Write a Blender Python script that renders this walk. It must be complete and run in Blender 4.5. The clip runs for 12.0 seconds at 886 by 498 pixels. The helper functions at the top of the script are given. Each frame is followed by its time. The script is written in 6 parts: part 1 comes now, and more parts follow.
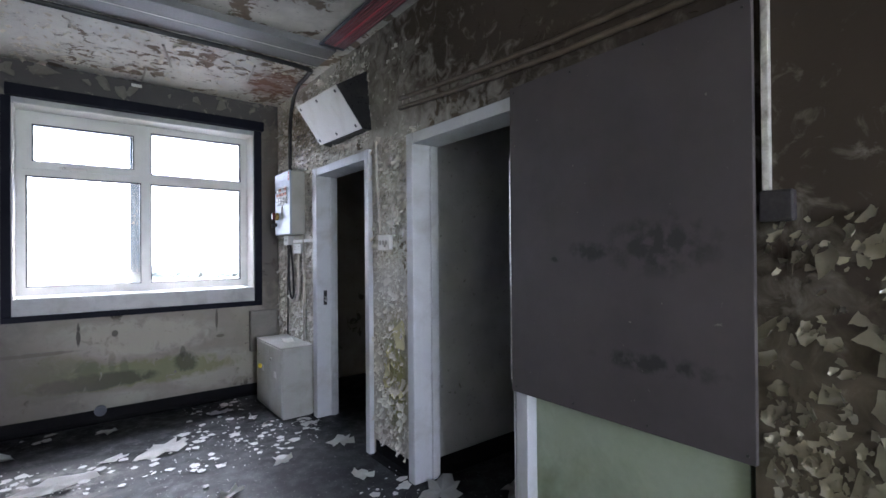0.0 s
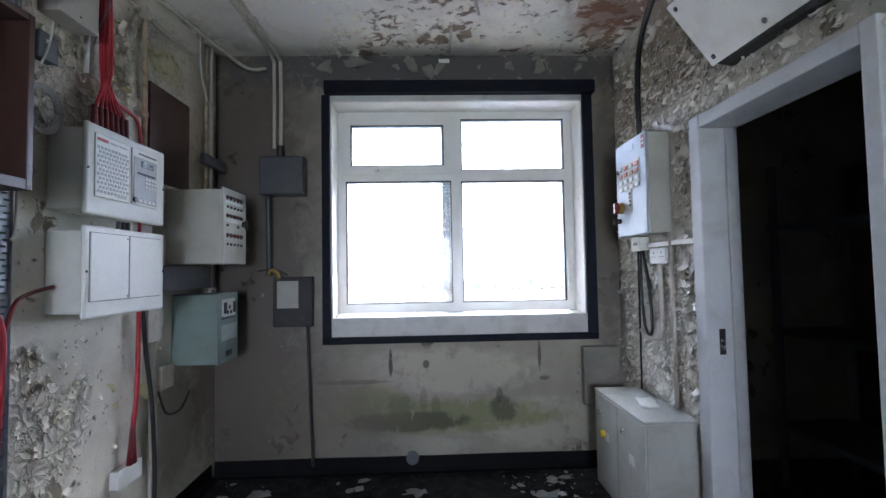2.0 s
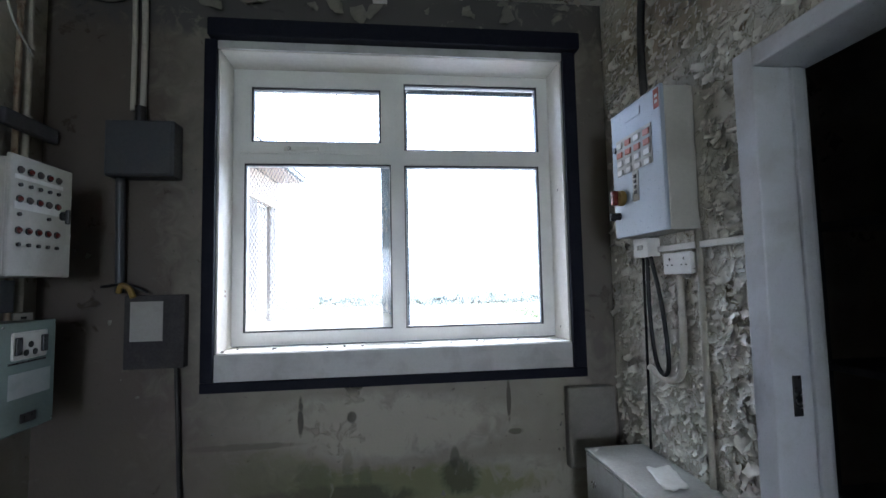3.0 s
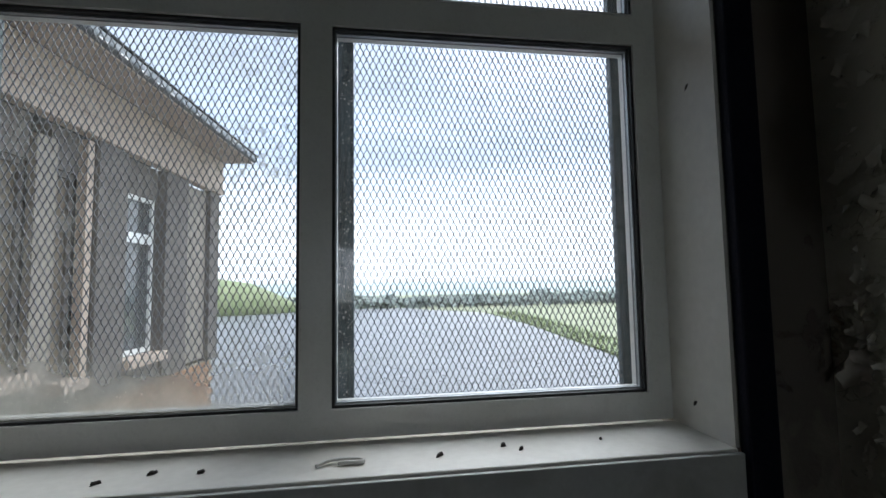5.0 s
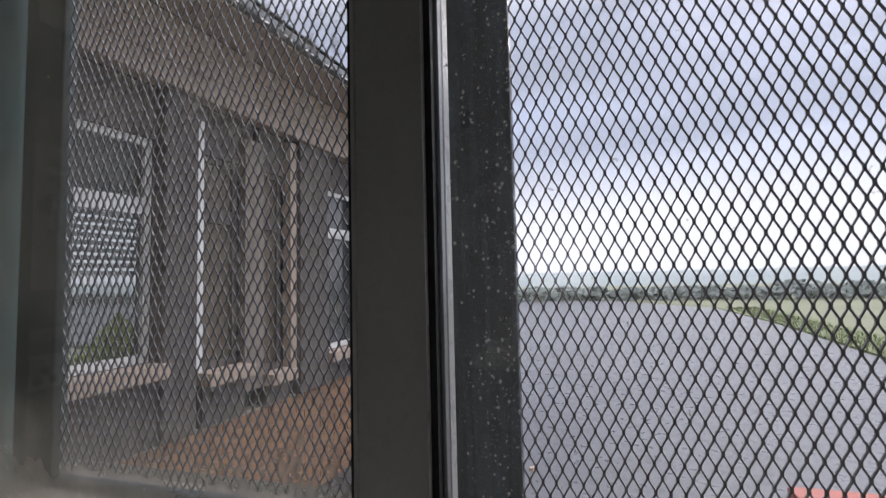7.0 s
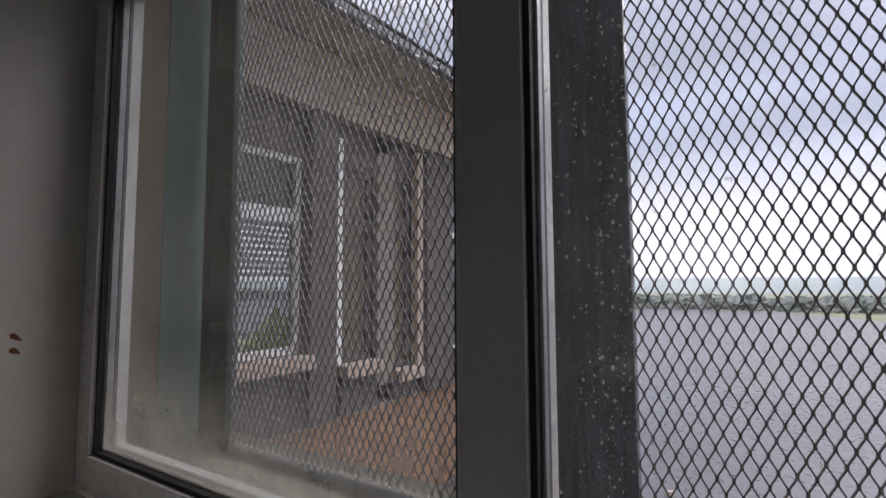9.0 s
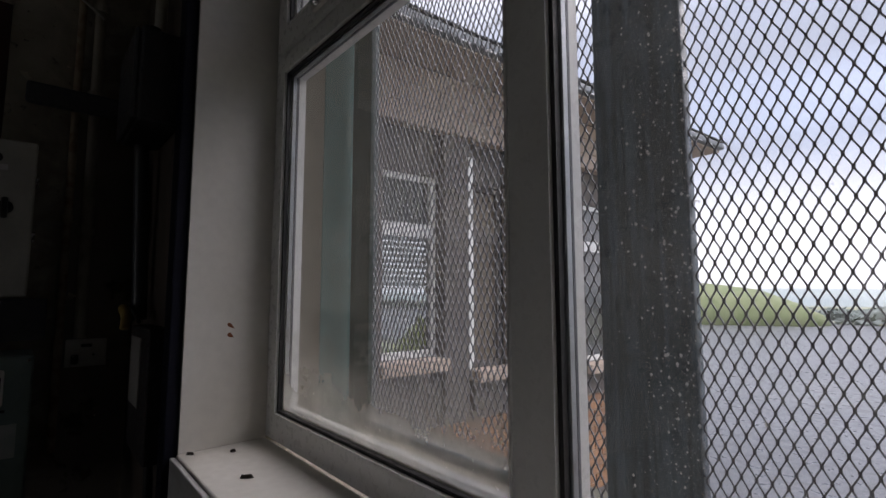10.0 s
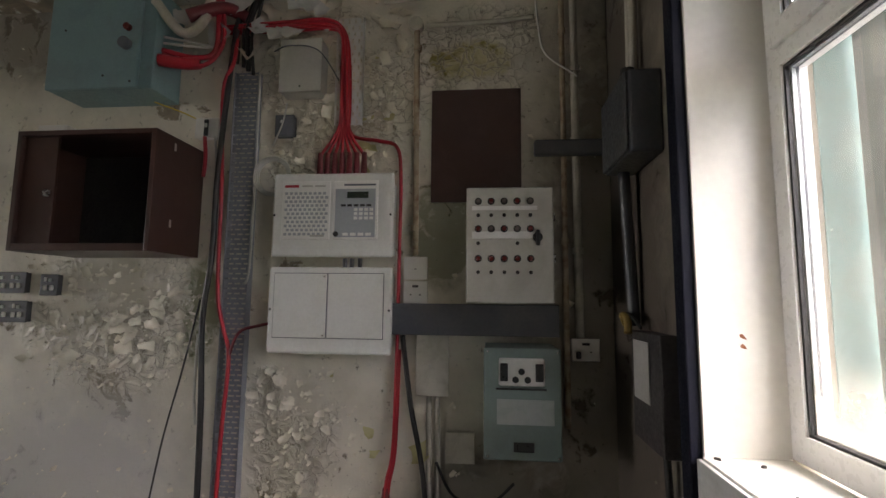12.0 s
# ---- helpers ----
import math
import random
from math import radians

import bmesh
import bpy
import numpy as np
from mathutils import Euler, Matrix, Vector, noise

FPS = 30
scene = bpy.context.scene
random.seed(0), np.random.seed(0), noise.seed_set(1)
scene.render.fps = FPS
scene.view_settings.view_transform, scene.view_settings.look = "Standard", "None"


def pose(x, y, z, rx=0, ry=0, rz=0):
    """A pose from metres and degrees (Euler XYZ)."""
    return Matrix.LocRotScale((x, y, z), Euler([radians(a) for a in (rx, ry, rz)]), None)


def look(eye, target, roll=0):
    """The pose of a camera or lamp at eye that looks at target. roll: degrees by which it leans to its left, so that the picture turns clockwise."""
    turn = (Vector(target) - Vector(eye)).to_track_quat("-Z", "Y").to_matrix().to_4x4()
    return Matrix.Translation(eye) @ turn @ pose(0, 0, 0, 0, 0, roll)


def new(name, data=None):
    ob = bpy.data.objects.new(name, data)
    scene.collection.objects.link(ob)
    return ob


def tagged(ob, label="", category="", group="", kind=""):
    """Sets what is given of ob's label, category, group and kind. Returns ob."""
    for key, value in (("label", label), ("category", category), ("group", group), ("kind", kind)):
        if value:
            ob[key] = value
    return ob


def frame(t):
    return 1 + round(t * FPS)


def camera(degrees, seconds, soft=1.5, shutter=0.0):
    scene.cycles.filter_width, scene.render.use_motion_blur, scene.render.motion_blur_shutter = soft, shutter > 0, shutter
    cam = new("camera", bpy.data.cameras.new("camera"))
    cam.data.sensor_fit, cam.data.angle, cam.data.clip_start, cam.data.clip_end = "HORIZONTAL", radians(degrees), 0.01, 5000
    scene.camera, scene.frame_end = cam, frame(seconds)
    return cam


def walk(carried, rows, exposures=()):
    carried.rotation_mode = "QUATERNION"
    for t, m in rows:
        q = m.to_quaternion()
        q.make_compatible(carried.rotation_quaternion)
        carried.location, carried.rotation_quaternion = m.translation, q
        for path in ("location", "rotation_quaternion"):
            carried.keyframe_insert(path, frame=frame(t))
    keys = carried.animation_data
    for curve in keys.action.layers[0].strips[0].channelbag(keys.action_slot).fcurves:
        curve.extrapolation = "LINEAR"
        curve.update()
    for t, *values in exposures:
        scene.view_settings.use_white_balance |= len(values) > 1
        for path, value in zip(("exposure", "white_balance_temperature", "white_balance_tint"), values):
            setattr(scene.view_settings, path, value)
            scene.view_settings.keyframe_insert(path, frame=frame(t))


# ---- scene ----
cam = camera(87.1, 12.0)
PATH = [
    (0, (-0.455, -4.727, 1.362), (0.77, -3.146, 1.375), -0.5),
    (0.5, (-0.268, -4.398, 1.323), (0.801, -2.708, 1.332), -0.7),
    (1, (-0.159, -4.055, 1.345), (0.609, -2.209, 1.391), -0.8),
    (1.5, (-0.144, -3.581, 1.348), (0.211, -1.614, 1.411), -1.1),
    (2, (-0.221, -3.193, 1.349), (-0.153, -1.196, 1.437), -1.0),
    (2.5, (-0.132, -2.774, 1.365), (-0.01, -0.782, 1.502), -1.0),
    (3, (-0.058, -2.332, 1.351), (0.177, -0.351, 1.492), -1.2),
    (4.8, (0.137, -1.024, 1.358), (0.451, 0.945, 1.515), -1.0),
    (5, (0.129, -0.886, 1.383), (0.426, 1.086, 1.531), -0.9),
    (5.5, (0.153, -0.637, 1.377), (0.356, 1.349, 1.502), -0.5),
    (6, (0.333, -0.377, 1.389), (0.203, 1.615, 1.516), -0.7),
    (6.5, (0.238, -0.262, 1.401), (-0.198, 1.684, 1.531), -1.2),
    (8.3, (0.099, -0.104, 1.401), (-0.622, 1.758, 1.52), -0.5),
    (8.5, (0.077, -0.133, 1.398), (-0.748, 1.684, 1.533), -0.4),
    (9, (0.196, -0.207, 1.418), (-0.843, 1.496, 1.562), -0.3),
    (9.5, (0.357, -0.245, 1.407), (-0.845, 1.346, 1.564), -0.0),
    (10, (0.377, -0.279, 1.406), (-1.116, 1.038, 1.597), -0.1),
    (10.5, (0.372, -0.324, 1.422), (-1.44, 0.5, 1.616), 0.2),
    (11, (0.354, -0.517, 1.421), (-1.591, -0.101, 1.633), 0.4),
    (11.5, (0.361, -0.561, 1.422), (-1.626, -0.503, 1.644), 0.5),
    (12, (0.372, -0.526, 1.412), (-1.607, -0.716, 1.627), 0.6),
]
walk(cam, [(t, look(eye, target, roll)) for t, eye, target, roll in PATH],
     exposures=[(0, 5.45, 5600, 19), (0.5, 5.0, 5600, 19), (1.0, 5.1, 5600, 19), (1.5, 5.2, 5500, 18), (2.0, 5.45, 5500, 16), (2.5, 5.2, 5500, 14), (3.0, 4.7, 5550, 13), (4.8, 2.4, 5950, 8), (5.5, 2.05, 5950, 10), (6.5, 1.5, 6250, 17),
                (8.5, 1.4, 6500, 22), (9.5, 1.65, 6450, 22), (10.5, 1.9, 6600, 19), (11.0, 3.1, 6900, 18), (11.5, 4.35, 6950, 19), (12.0, 4.95, 6900, 19)])

# ---- world, sun, exposure ----
world = bpy.data.worlds.new("world")
scene.world = world
world.use_nodes = True
wn, wl = world.node_tree.nodes, world.node_tree.links
bg = wn["Background"]
sky = wn.new("ShaderNodeTexSky")
sky.sky_type, sky.sun_disc = "NISHITA", False
sky.sun_elevation, sky.sun_rotation = radians(46), radians(23)
sky.air_density, sky.dust_density = 1.0, 1.5
geo_w = wn.new("ShaderNodeTexCoord")
map_w = wn.new("ShaderNodeMapping")
map_w.inputs["Scale"].default_value = (1.2, 1.2, 5.0)
map_w.inputs["Location"].default_value = (0.7, 0.0, 0.35)
cl = wn.new("ShaderNodeTexNoise")
cl.inputs["Scale"].default_value, cl.inputs["Detail"].default_value = 1.6, 7.0
cr = wn.new("ShaderNodeValToRGB")
cr.color_ramp.elements[0].position, cr.color_ramp.elements[1].position = 0.34, 0.6
cr.color_ramp.elements[0].color = (0.82, 0.82, 0.82, 1)
cmix = wn.new("ShaderNodeMix")
cmix.data_type = "RGBA"
cmix.inputs["B"].default_value = (2.0, 2.2, 2.6, 1)
wl.new(geo_w.outputs["Generated"], map_w.inputs["Vector"])
wl.new(map_w.outputs["Vector"], cl.inputs["Vector"])
wl.new(cl.outputs["Fac"], cr.inputs["Fac"])
wl.new(cr.outputs["Color"], cmix.inputs["Factor"])
wl.new(sky.outputs["Color"], cmix.inputs["A"])
# whiter cloud low down
sep = wn.new("ShaderNodeSeparateXYZ")
wl.new(geo_w.outputs["Generated"], sep.inputs[0])
low = wn.new("ShaderNodeMapRange")
low.inputs["From Min"].default_value, low.inputs["From Max"].default_value = 0.25, 0.11
low.inputs["To Max"].default_value = 0.92
wl.new(sep.outputs["Z"], low.inputs["Value"])
hmix = wn.new("ShaderNodeMix")
hmix.data_type = "RGBA"
hmix.inputs["B"].default_value = (4.3, 4.4, 4.55, 1)
wl.new(low.outputs["Result"], hmix.inputs["Factor"])
wl.new(cmix.outputs["Result"], hmix.inputs["A"])
# the bright overcast overhead
high = wn.new("ShaderNodeMapRange")
high.inputs["From Min"].default_value, high.inputs["From Max"].default_value = 0.48, 0.80
wl.new(sep.outputs["Z"], high.inputs["Value"])
zmix = wn.new("ShaderNodeMix")
zmix.data_type = "RGBA"
zmix.inputs["B"].default_value = (10.5, 10.8, 11.3, 1)
wl.new(high.outputs["Result"], zmix.inputs["Factor"])
wl.new(hmix.outputs["Result"], zmix.inputs["A"])
wl.new(zmix.outputs["Result"], bg.inputs["Color"])
bg.inputs["Strength"].default_value = 0.13

sun = new("sun", bpy.data.lights.new("sun", "SUN"))
sun.data.energy, sun.data.angle, sun.data.color = 0.7, radians(50), (1.0, 0.96, 0.9)
sun.matrix_world = look((3.0, 7.0, 7.9), (0, 0, 0))

# added fill lamp from behind, in an unseen opening of the south wall
south = new("south_fill_light", bpy.data.lights.new("south_fill_light", "AREA"))
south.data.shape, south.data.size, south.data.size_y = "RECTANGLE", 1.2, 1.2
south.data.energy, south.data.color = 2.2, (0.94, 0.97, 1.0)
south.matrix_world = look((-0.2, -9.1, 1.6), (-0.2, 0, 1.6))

# ---- materials ----


class Nodes:
    """A short hand for building one node material."""

    def __init__(self, name):
        self.m = bpy.data.materials.new(name)
        self.m.use_nodes = True
        self.n, self.l = self.m.node_tree.nodes, self.m.node_tree.links
        self.b = self.n["Principled BSDF"]
        self.co = self.n.new("ShaderNodeTexCoord").outputs["Object"]

    def noise(self, scale, detail=4.0, rough=0.55, distort=0.0, stretch=None):
        t = self.n.new("ShaderNodeTexNoise")
        t.inputs["Scale"].default_value, t.inputs["Detail"].default_value = scale, detail
        t.inputs["Roughness"].default_value, t.inputs["Distortion"].default_value = rough, distort
        v = self.co
        if stretch:
            mp = self.n.new("ShaderNodeMapping")
            mp.inputs["Scale"].default_value = stretch
            self.l.new(v, mp.inputs["Vector"])
            v = mp.outputs["Vector"]
        self.l.new(v, t.inputs["Vector"])
        return t.outputs["Fac"]

    def ramp(self, fac, lo, hi, a=0.0, b=1.0):
        r = self.n.new("ShaderNodeMapRange")
        r.inputs["From Min"].default_value, r.inputs["From Max"].default_value = lo, hi
        r.inputs["To Min"].default_value, r.inputs["To Max"].default_value = a, b
        self.l.new(fac, r.inputs["Value"])
        return r.outputs["Result"]

    def mul(self, a, b, op="MULTIPLY"):
        r = self.n.new("ShaderNodeMath")
        r.operation = op
        for i, s in enumerate((a, b)):
            if isinstance(s, (int, float)):
                r.inputs[i].default_value = s
            else:
                self.l.new(s, r.inputs[i])
        return r.outputs[0]

    def mix(self, fac, a, b):
        r = self.n.new("ShaderNodeMix")
        r.data_type = "RGBA"
        if isinstance(fac, (int, float)):
            r.inputs["Factor"].default_value = fac
        else:
            self.l.new(fac, r.inputs["Factor"])
        for k, s in (("A", a), ("B", b)):
            if isinstance(s, tuple):
                r.inputs[k].default_value = (*s[:3], 1)
            else:
                self.l.new(s, r.inputs[k])
        return r.outputs["Result"]

    def cells(self, scale, wobble):
        """Distance to the nearest crack of an uneven crack network."""
        t = self.n.new("ShaderNodeTexNoise")
        t.inputs["Scale"].default_value, t.inputs["Detail"].default_value = 9.0, 5.0
        self.l.new(self.co, t.inputs["Vector"])
        a = self.n.new("ShaderNodeVectorMath")
        a.operation = "MULTIPLY_ADD"
        a.inputs[1].default_value = (wobble,) * 3
        self.l.new(t.outputs["Color"], a.inputs[0])
        self.l.new(self.co, a.inputs[2])
        v = self.n.new("ShaderNodeTexVoronoi")
        v.feature = "DISTANCE_TO_EDGE"
        v.inputs["Scale"].default_value = scale
        self.l.new(a.outputs["Vector"], v.inputs["Vector"])
        return v.outputs["Distance"]

    def axis(self, k):
        s = self.n.new("ShaderNodeSeparateXYZ")
        self.l.new(self.co, s.inputs[0])
        return s.outputs[k]

    def blob(self, centre, radii):
        """1 at the centre, falling to 0 at the given radii."""
        mp = self.n.new("ShaderNodeMapping")
        mp.vector_type = "TEXTURE"
        mp.inputs["Location"].default_value, mp.inputs["Scale"].default_value = centre, radii
        self.l.new(self.co, mp.inputs["Vector"])
        ln = self.n.new("ShaderNodeVectorMath")
        ln.operation = "LENGTH"
        self.l.new(mp.outputs["Vector"], ln.inputs[0])
        return self.ramp(ln.outputs["Value"], 1.0, 0.0)

    def finish(self, colour, rough=0.5, metal=0.0, bump=None, strength=0.3, distance=0.01, spec=0.5):
        if isinstance(colour, tuple):
            self.b.inputs["Base Color"].default_value = (*colour, 1)
        else:
            self.l.new(colour, self.b.inputs["Base Color"])
        if isinstance(rough, (int, float)):
            self.b.inputs["Roughness"].default_value = rough
        else:
            self.l.new(rough, self.b.inputs["Roughness"])
        self.b.inputs["Metallic"].default_value = metal
        self.b.inputs["Specular IOR Level"].default_value = spec
        if bump is not None:
            bp = self.n.new("ShaderNodeBump")
            bp.inputs["Strength"].default_value, bp.inputs["Distance"].default_value = strength, distance
            self.l.new(bump, bp.inputs["Height"])
            self.l.new(bp.outputs["Normal"], self.b.inputs["Normal"])
        return self.m


def plain(name, colour, rough=0.5, metal=0.0, dirt=0.25, grime=(0.12, 0.1, 0.08), scale=6.0, bump=0.1, spec=0.5, vary=0.11):
    """Paint, plastic or metal with blotchy dirt, fine grain and uneven gloss."""
    w = Nodes(name)
    big = w.ramp(w.noise(scale, 5.0, 0.6, 0.4), 0.45, 0.75)
    fine = w.noise(scale * 14, 3.0)
    c = w.mix(w.mul(big, dirt), colour, grime)
    c = w.mix(w.ramp(fine, 0.35, 0.65, 0.0, 0.18), c, tuple(0.7 * v for v in colour))
    r = w.ramp(fine, 0.3, 0.7, max(rough - vary, 0.03), min(rough + vary, 1.0))
    return w.finish(c, r, metal, fine, bump, 0.002, spec)


def wall_paint(name, paint, bare, patch=0.55, mould=0.35, moss=(0.10, 0.12, 0.03), gloss=0.35, blobs=(), cracks=(), relief=0.8):
    """Old gloss paint that has come away in patches from damp plaster, with mould."""
    w = Nodes(name)
    n1 = w.noise(2.3, 8.0, 0.62, 0.6)
    n2 = w.noise(11.0, 6.0, 0.6, 0.8)
    n3 = w.noise(70.0, 4.0)
    edge = w.mul(w.mul(n1, 0.6), w.mul(n2, 0.4), "ADD")
    gone = w.ramp(edge, patch - 0.015, patch + 0.015)
    c = w.mix(w.ramp(w.noise(5.0, 5.0), 0.35, 0.7, 0.0, 0.55), paint, tuple(0.62 * v for v in paint))
    b = w.mix(w.ramp(n2, 0.3, 0.7), bare, tuple(0.5 * v for v in bare))
    c = w.mix(gone, c, b)
    dark = w.ramp(w.noise(1.4, 7.0, 0.65, 0.5), 0.6 - 0.2 * mould, 0.8)
    c = w.mix(w.mul(dark, mould), c, (0.05, 0.045, 0.035))
    speck = w.ramp(w.noise(28.0, 5.0, 0.7), 0.62, 0.7)
    c = w.mix(w.mul(speck, 0.7), c, (0.06, 0.05, 0.03))
    matte_brown = None
    # blobs carry stains, and in places shade painted into the wall colour
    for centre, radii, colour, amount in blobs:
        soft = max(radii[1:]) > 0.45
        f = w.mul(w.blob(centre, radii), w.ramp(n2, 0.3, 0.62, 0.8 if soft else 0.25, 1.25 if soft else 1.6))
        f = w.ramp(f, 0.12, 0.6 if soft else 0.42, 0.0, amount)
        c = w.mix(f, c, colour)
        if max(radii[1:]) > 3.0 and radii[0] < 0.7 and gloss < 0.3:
            matte_brown = f if matte_brown is None else w.mul(matte_brown, f, "MAXIMUM")
    r = w.mix(gone, (gloss,) * 3, (0.9,) * 3)
    if matte_brown is not None:
        r = w.mix(matte_brown, r, (0.95,) * 3)
    lift = None
    for k, (centre, radii) in enumerate(cracks):
        zone = w.ramp(w.mul(w.blob(centre, radii), w.ramp(n1, 0.40, 0.58, 0.15, 1.5)), 0.16, 0.36)
        lift = zone if lift is None else w.mul(lift, zone, "MAXIMUM")
    if lift is not None:
        d = w.cells(19.0, 0.13)
        line = w.mul(w.ramp(d, 0.035, 0.01), lift)
        c = w.mix(w.mul(line, 0.75), c, (0.12, 0.095, 0.065))
        c = w.mix(w.mul(w.mul(w.ramp(d, 0.16, 0.05), lift), 0.4), c, (0.66, 0.62, 0.52))
    h = w.mul(w.mul(w.mul(gone, -1.0), w.mul(n3, 0.25), "ADD"), w.mul(n2, 0.2), "ADD")
    if lift is not None:
        curl = w.mul(w.ramp(d, 0.30, 0.05), w.mul(line, -1.6), "ADD")
        h = w.mul(h, w.mul(w.mul(curl, lift), 0.8), "ADD")
    return w.finish(c, r, 0.0, h, relief, 0.009 if lift is not None else 0.006)


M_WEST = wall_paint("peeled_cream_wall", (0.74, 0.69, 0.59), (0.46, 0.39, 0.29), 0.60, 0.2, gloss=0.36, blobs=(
    # Window corner: brown mould stain, with the corner's shade painted into it.
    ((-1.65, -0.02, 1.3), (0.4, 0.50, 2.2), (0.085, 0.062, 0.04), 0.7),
    ((-1.65, -0.72, 1.70), (0.3, 0.20, 0.30), (0.10, 0.12, 0.03), 0.6),
    ((-1.65, -1.82, 1.35), (0.3, 0.12, 0.3), (0.10, 0.11, 0.03), 0.8),
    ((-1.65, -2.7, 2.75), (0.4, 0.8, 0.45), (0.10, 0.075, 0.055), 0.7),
    ((-1.65, -0.6, 2.5), (0.3, 0.25, 0.12), (0.45, 0.40, 0.08), 0.5),
    ((-1.65, -0.5, 0.5), (0.3, 0.5, 0.5), (0.11, 0.09, 0.06), 0.7),
    ((-1.65, -2.25, 1.36), (0.3, 0.44, 0.30), (0.52, 0.47, 0.38), 0.75),
    ((-1.65, -1.40, 0.85), (0.3, 0.25, 0.32), (0.55, 0.50, 0.41), 0.7),
    ((-1.65, -1.25, 2.30), (0.3, 0.40, 0.42), (0.54, 0.48, 0.37), 0.7),
    ((-1.65, -2.45, 0.55), (0.3, 0.9, 0.6), (0.52, 0.51, 0.495), 0.85)),
    cracks=(((-1.65, -2.2, 1.32), (0.4, 0.62, 0.42)), ((-1.65, -1.40, 0.85), (0.4, 0.3, 0.36)), ((-1.65, -1.25, 2.3), (0.4, 0.5, 0.60)), ((-1.65, -0.55, 2.45), (0.4, 0.45, 0.4))))
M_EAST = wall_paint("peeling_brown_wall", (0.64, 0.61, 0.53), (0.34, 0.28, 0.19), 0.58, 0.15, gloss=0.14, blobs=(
    ((1.1, -2.2, 0.6), (0.3, 0.2, 0.5), (0.36, 0.34, 0.12), 0.75),
    ((1.1, -0.6, 2.5), (0.3, 0.8, 0.4), (0.24, 0.17, 0.09), 0.6),
    # Near and upper wall: brown plaster, deepened in colour to offset fill light.
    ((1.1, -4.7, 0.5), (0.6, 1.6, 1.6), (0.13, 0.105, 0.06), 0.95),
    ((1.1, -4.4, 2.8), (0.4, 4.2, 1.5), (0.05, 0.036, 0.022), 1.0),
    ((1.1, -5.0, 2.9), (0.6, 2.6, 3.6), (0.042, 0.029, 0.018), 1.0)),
    cracks=(((1.1, -0.8, 2.4), (0.4, 1.2, 0.8)), ((1.1, -0.7, 1.1), (0.4, 0.9, 1.1)), ((1.1, -2.2, 1.2), (0.4, 0.4, 1.3))), relief=0.5)
# Cream is set dark to stand in for backlight; mould and stains follow.
M_NORTH = wall_paint("backlit_damp_cream_wall", (0.31, 0.28, 0.225), (0.19, 0.165, 0.125), 0.60, 0.5, gloss=0.55, blobs=(
    ((-0.15, 0, 0.66), (0.85, 0.3, 0.20), (0.44, 0.405, 0.33), 0.7),
    ((0.55, 0, 0.30), (0.5, 0.3, 0.22), (0.42, 0.39, 0.31), 0.6),
    ((-0.5, 0, 0.16), (0.7, 0.3, 0.10), (0.40, 0.38, 0.31), 0.6),
    ((-1.1, 0, 0.75), (0.22, 0.3, 0.2), (0.22, 0.17, 0.165), 0.6),
    ((-0.10, 0, 0.36), (1.0, 0.3, 0.14), (0.17, 0.18, 0.06), 0.75),
    ((-0.60, 0, 0.42), (0.35, 0.3, 0.20), (0.22, 0.23, 0.09), 0.6),
    ((-0.36, 0, 0.33), (0.52, 0.3, 0.085), (0.035, 0.04, 0.018), 0.75),
    ((-0.42, 0, 0.42), (0.12, 0.3, 0.13), (0.09, 0.10, 0.04), 0.6),
    ((-0.26, 0, 0.47), (0.035, 0.3, 0.12), (0.07, 0.07, 0.035), 0.4),
    ((-0.18, 0, 0.42), (0.04, 0.3, 0.12), (0.07, 0.07, 0.035), 0.4),
    ((0.28, 0, 0.40), (0.13, 0.3, 0.11), (0.04, 0.045, 0.018), 0.75),
    ((0.255, 0, 0.49), (0.03, 0.3, 0.07), (0.04, 0.04, 0.02), 0.6),
    ((-0.48, 0, 0.72), (0.018, 0.3, 0.12), (0.04, 0.035, 0.025), 0.95),
    ((-0.24, 0, 0.71), (0.03, 0.3, 0.035), (0.05, 0.045, 0.03), 0.8),
    ((0.535, 0, 0.76), (0.014, 0.3, 0.14), (0.07, 0.06, 0.04), 0.9),
    ((0.57, 0, 0.60), (0.05, 0.3, 0.02), (0.09, 0.08, 0.05), 0.8),
    ((-0.75, 0, 0.60), (0.35, 0.3, 0.02), (0.12, 0.10, 0.07), 0.7),
    # Left corner: brown mould with shade painted in, reaching to the lower left.
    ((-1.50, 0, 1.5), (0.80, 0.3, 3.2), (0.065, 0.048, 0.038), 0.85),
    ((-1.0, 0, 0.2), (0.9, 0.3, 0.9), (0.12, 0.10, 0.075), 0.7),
    # Darker strips under the ceiling and beside the east corner.
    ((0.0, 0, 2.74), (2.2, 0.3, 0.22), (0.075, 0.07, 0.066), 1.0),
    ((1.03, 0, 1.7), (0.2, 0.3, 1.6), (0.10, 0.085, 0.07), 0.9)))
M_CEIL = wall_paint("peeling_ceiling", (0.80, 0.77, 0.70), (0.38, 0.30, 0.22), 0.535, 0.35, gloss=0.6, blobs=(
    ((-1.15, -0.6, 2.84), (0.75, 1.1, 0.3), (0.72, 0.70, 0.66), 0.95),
    # Ceiling goes dark brown away from the window.
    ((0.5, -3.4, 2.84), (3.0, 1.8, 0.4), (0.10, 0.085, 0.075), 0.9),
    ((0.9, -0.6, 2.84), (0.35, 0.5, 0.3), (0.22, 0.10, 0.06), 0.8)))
M_BOXING = plain("damp_grey_plaster", (0.22, 0.205, 0.175), 0.7, dirt=0.7, grime=(0.11, 0.095, 0.075), scale=7, bump=0.3)
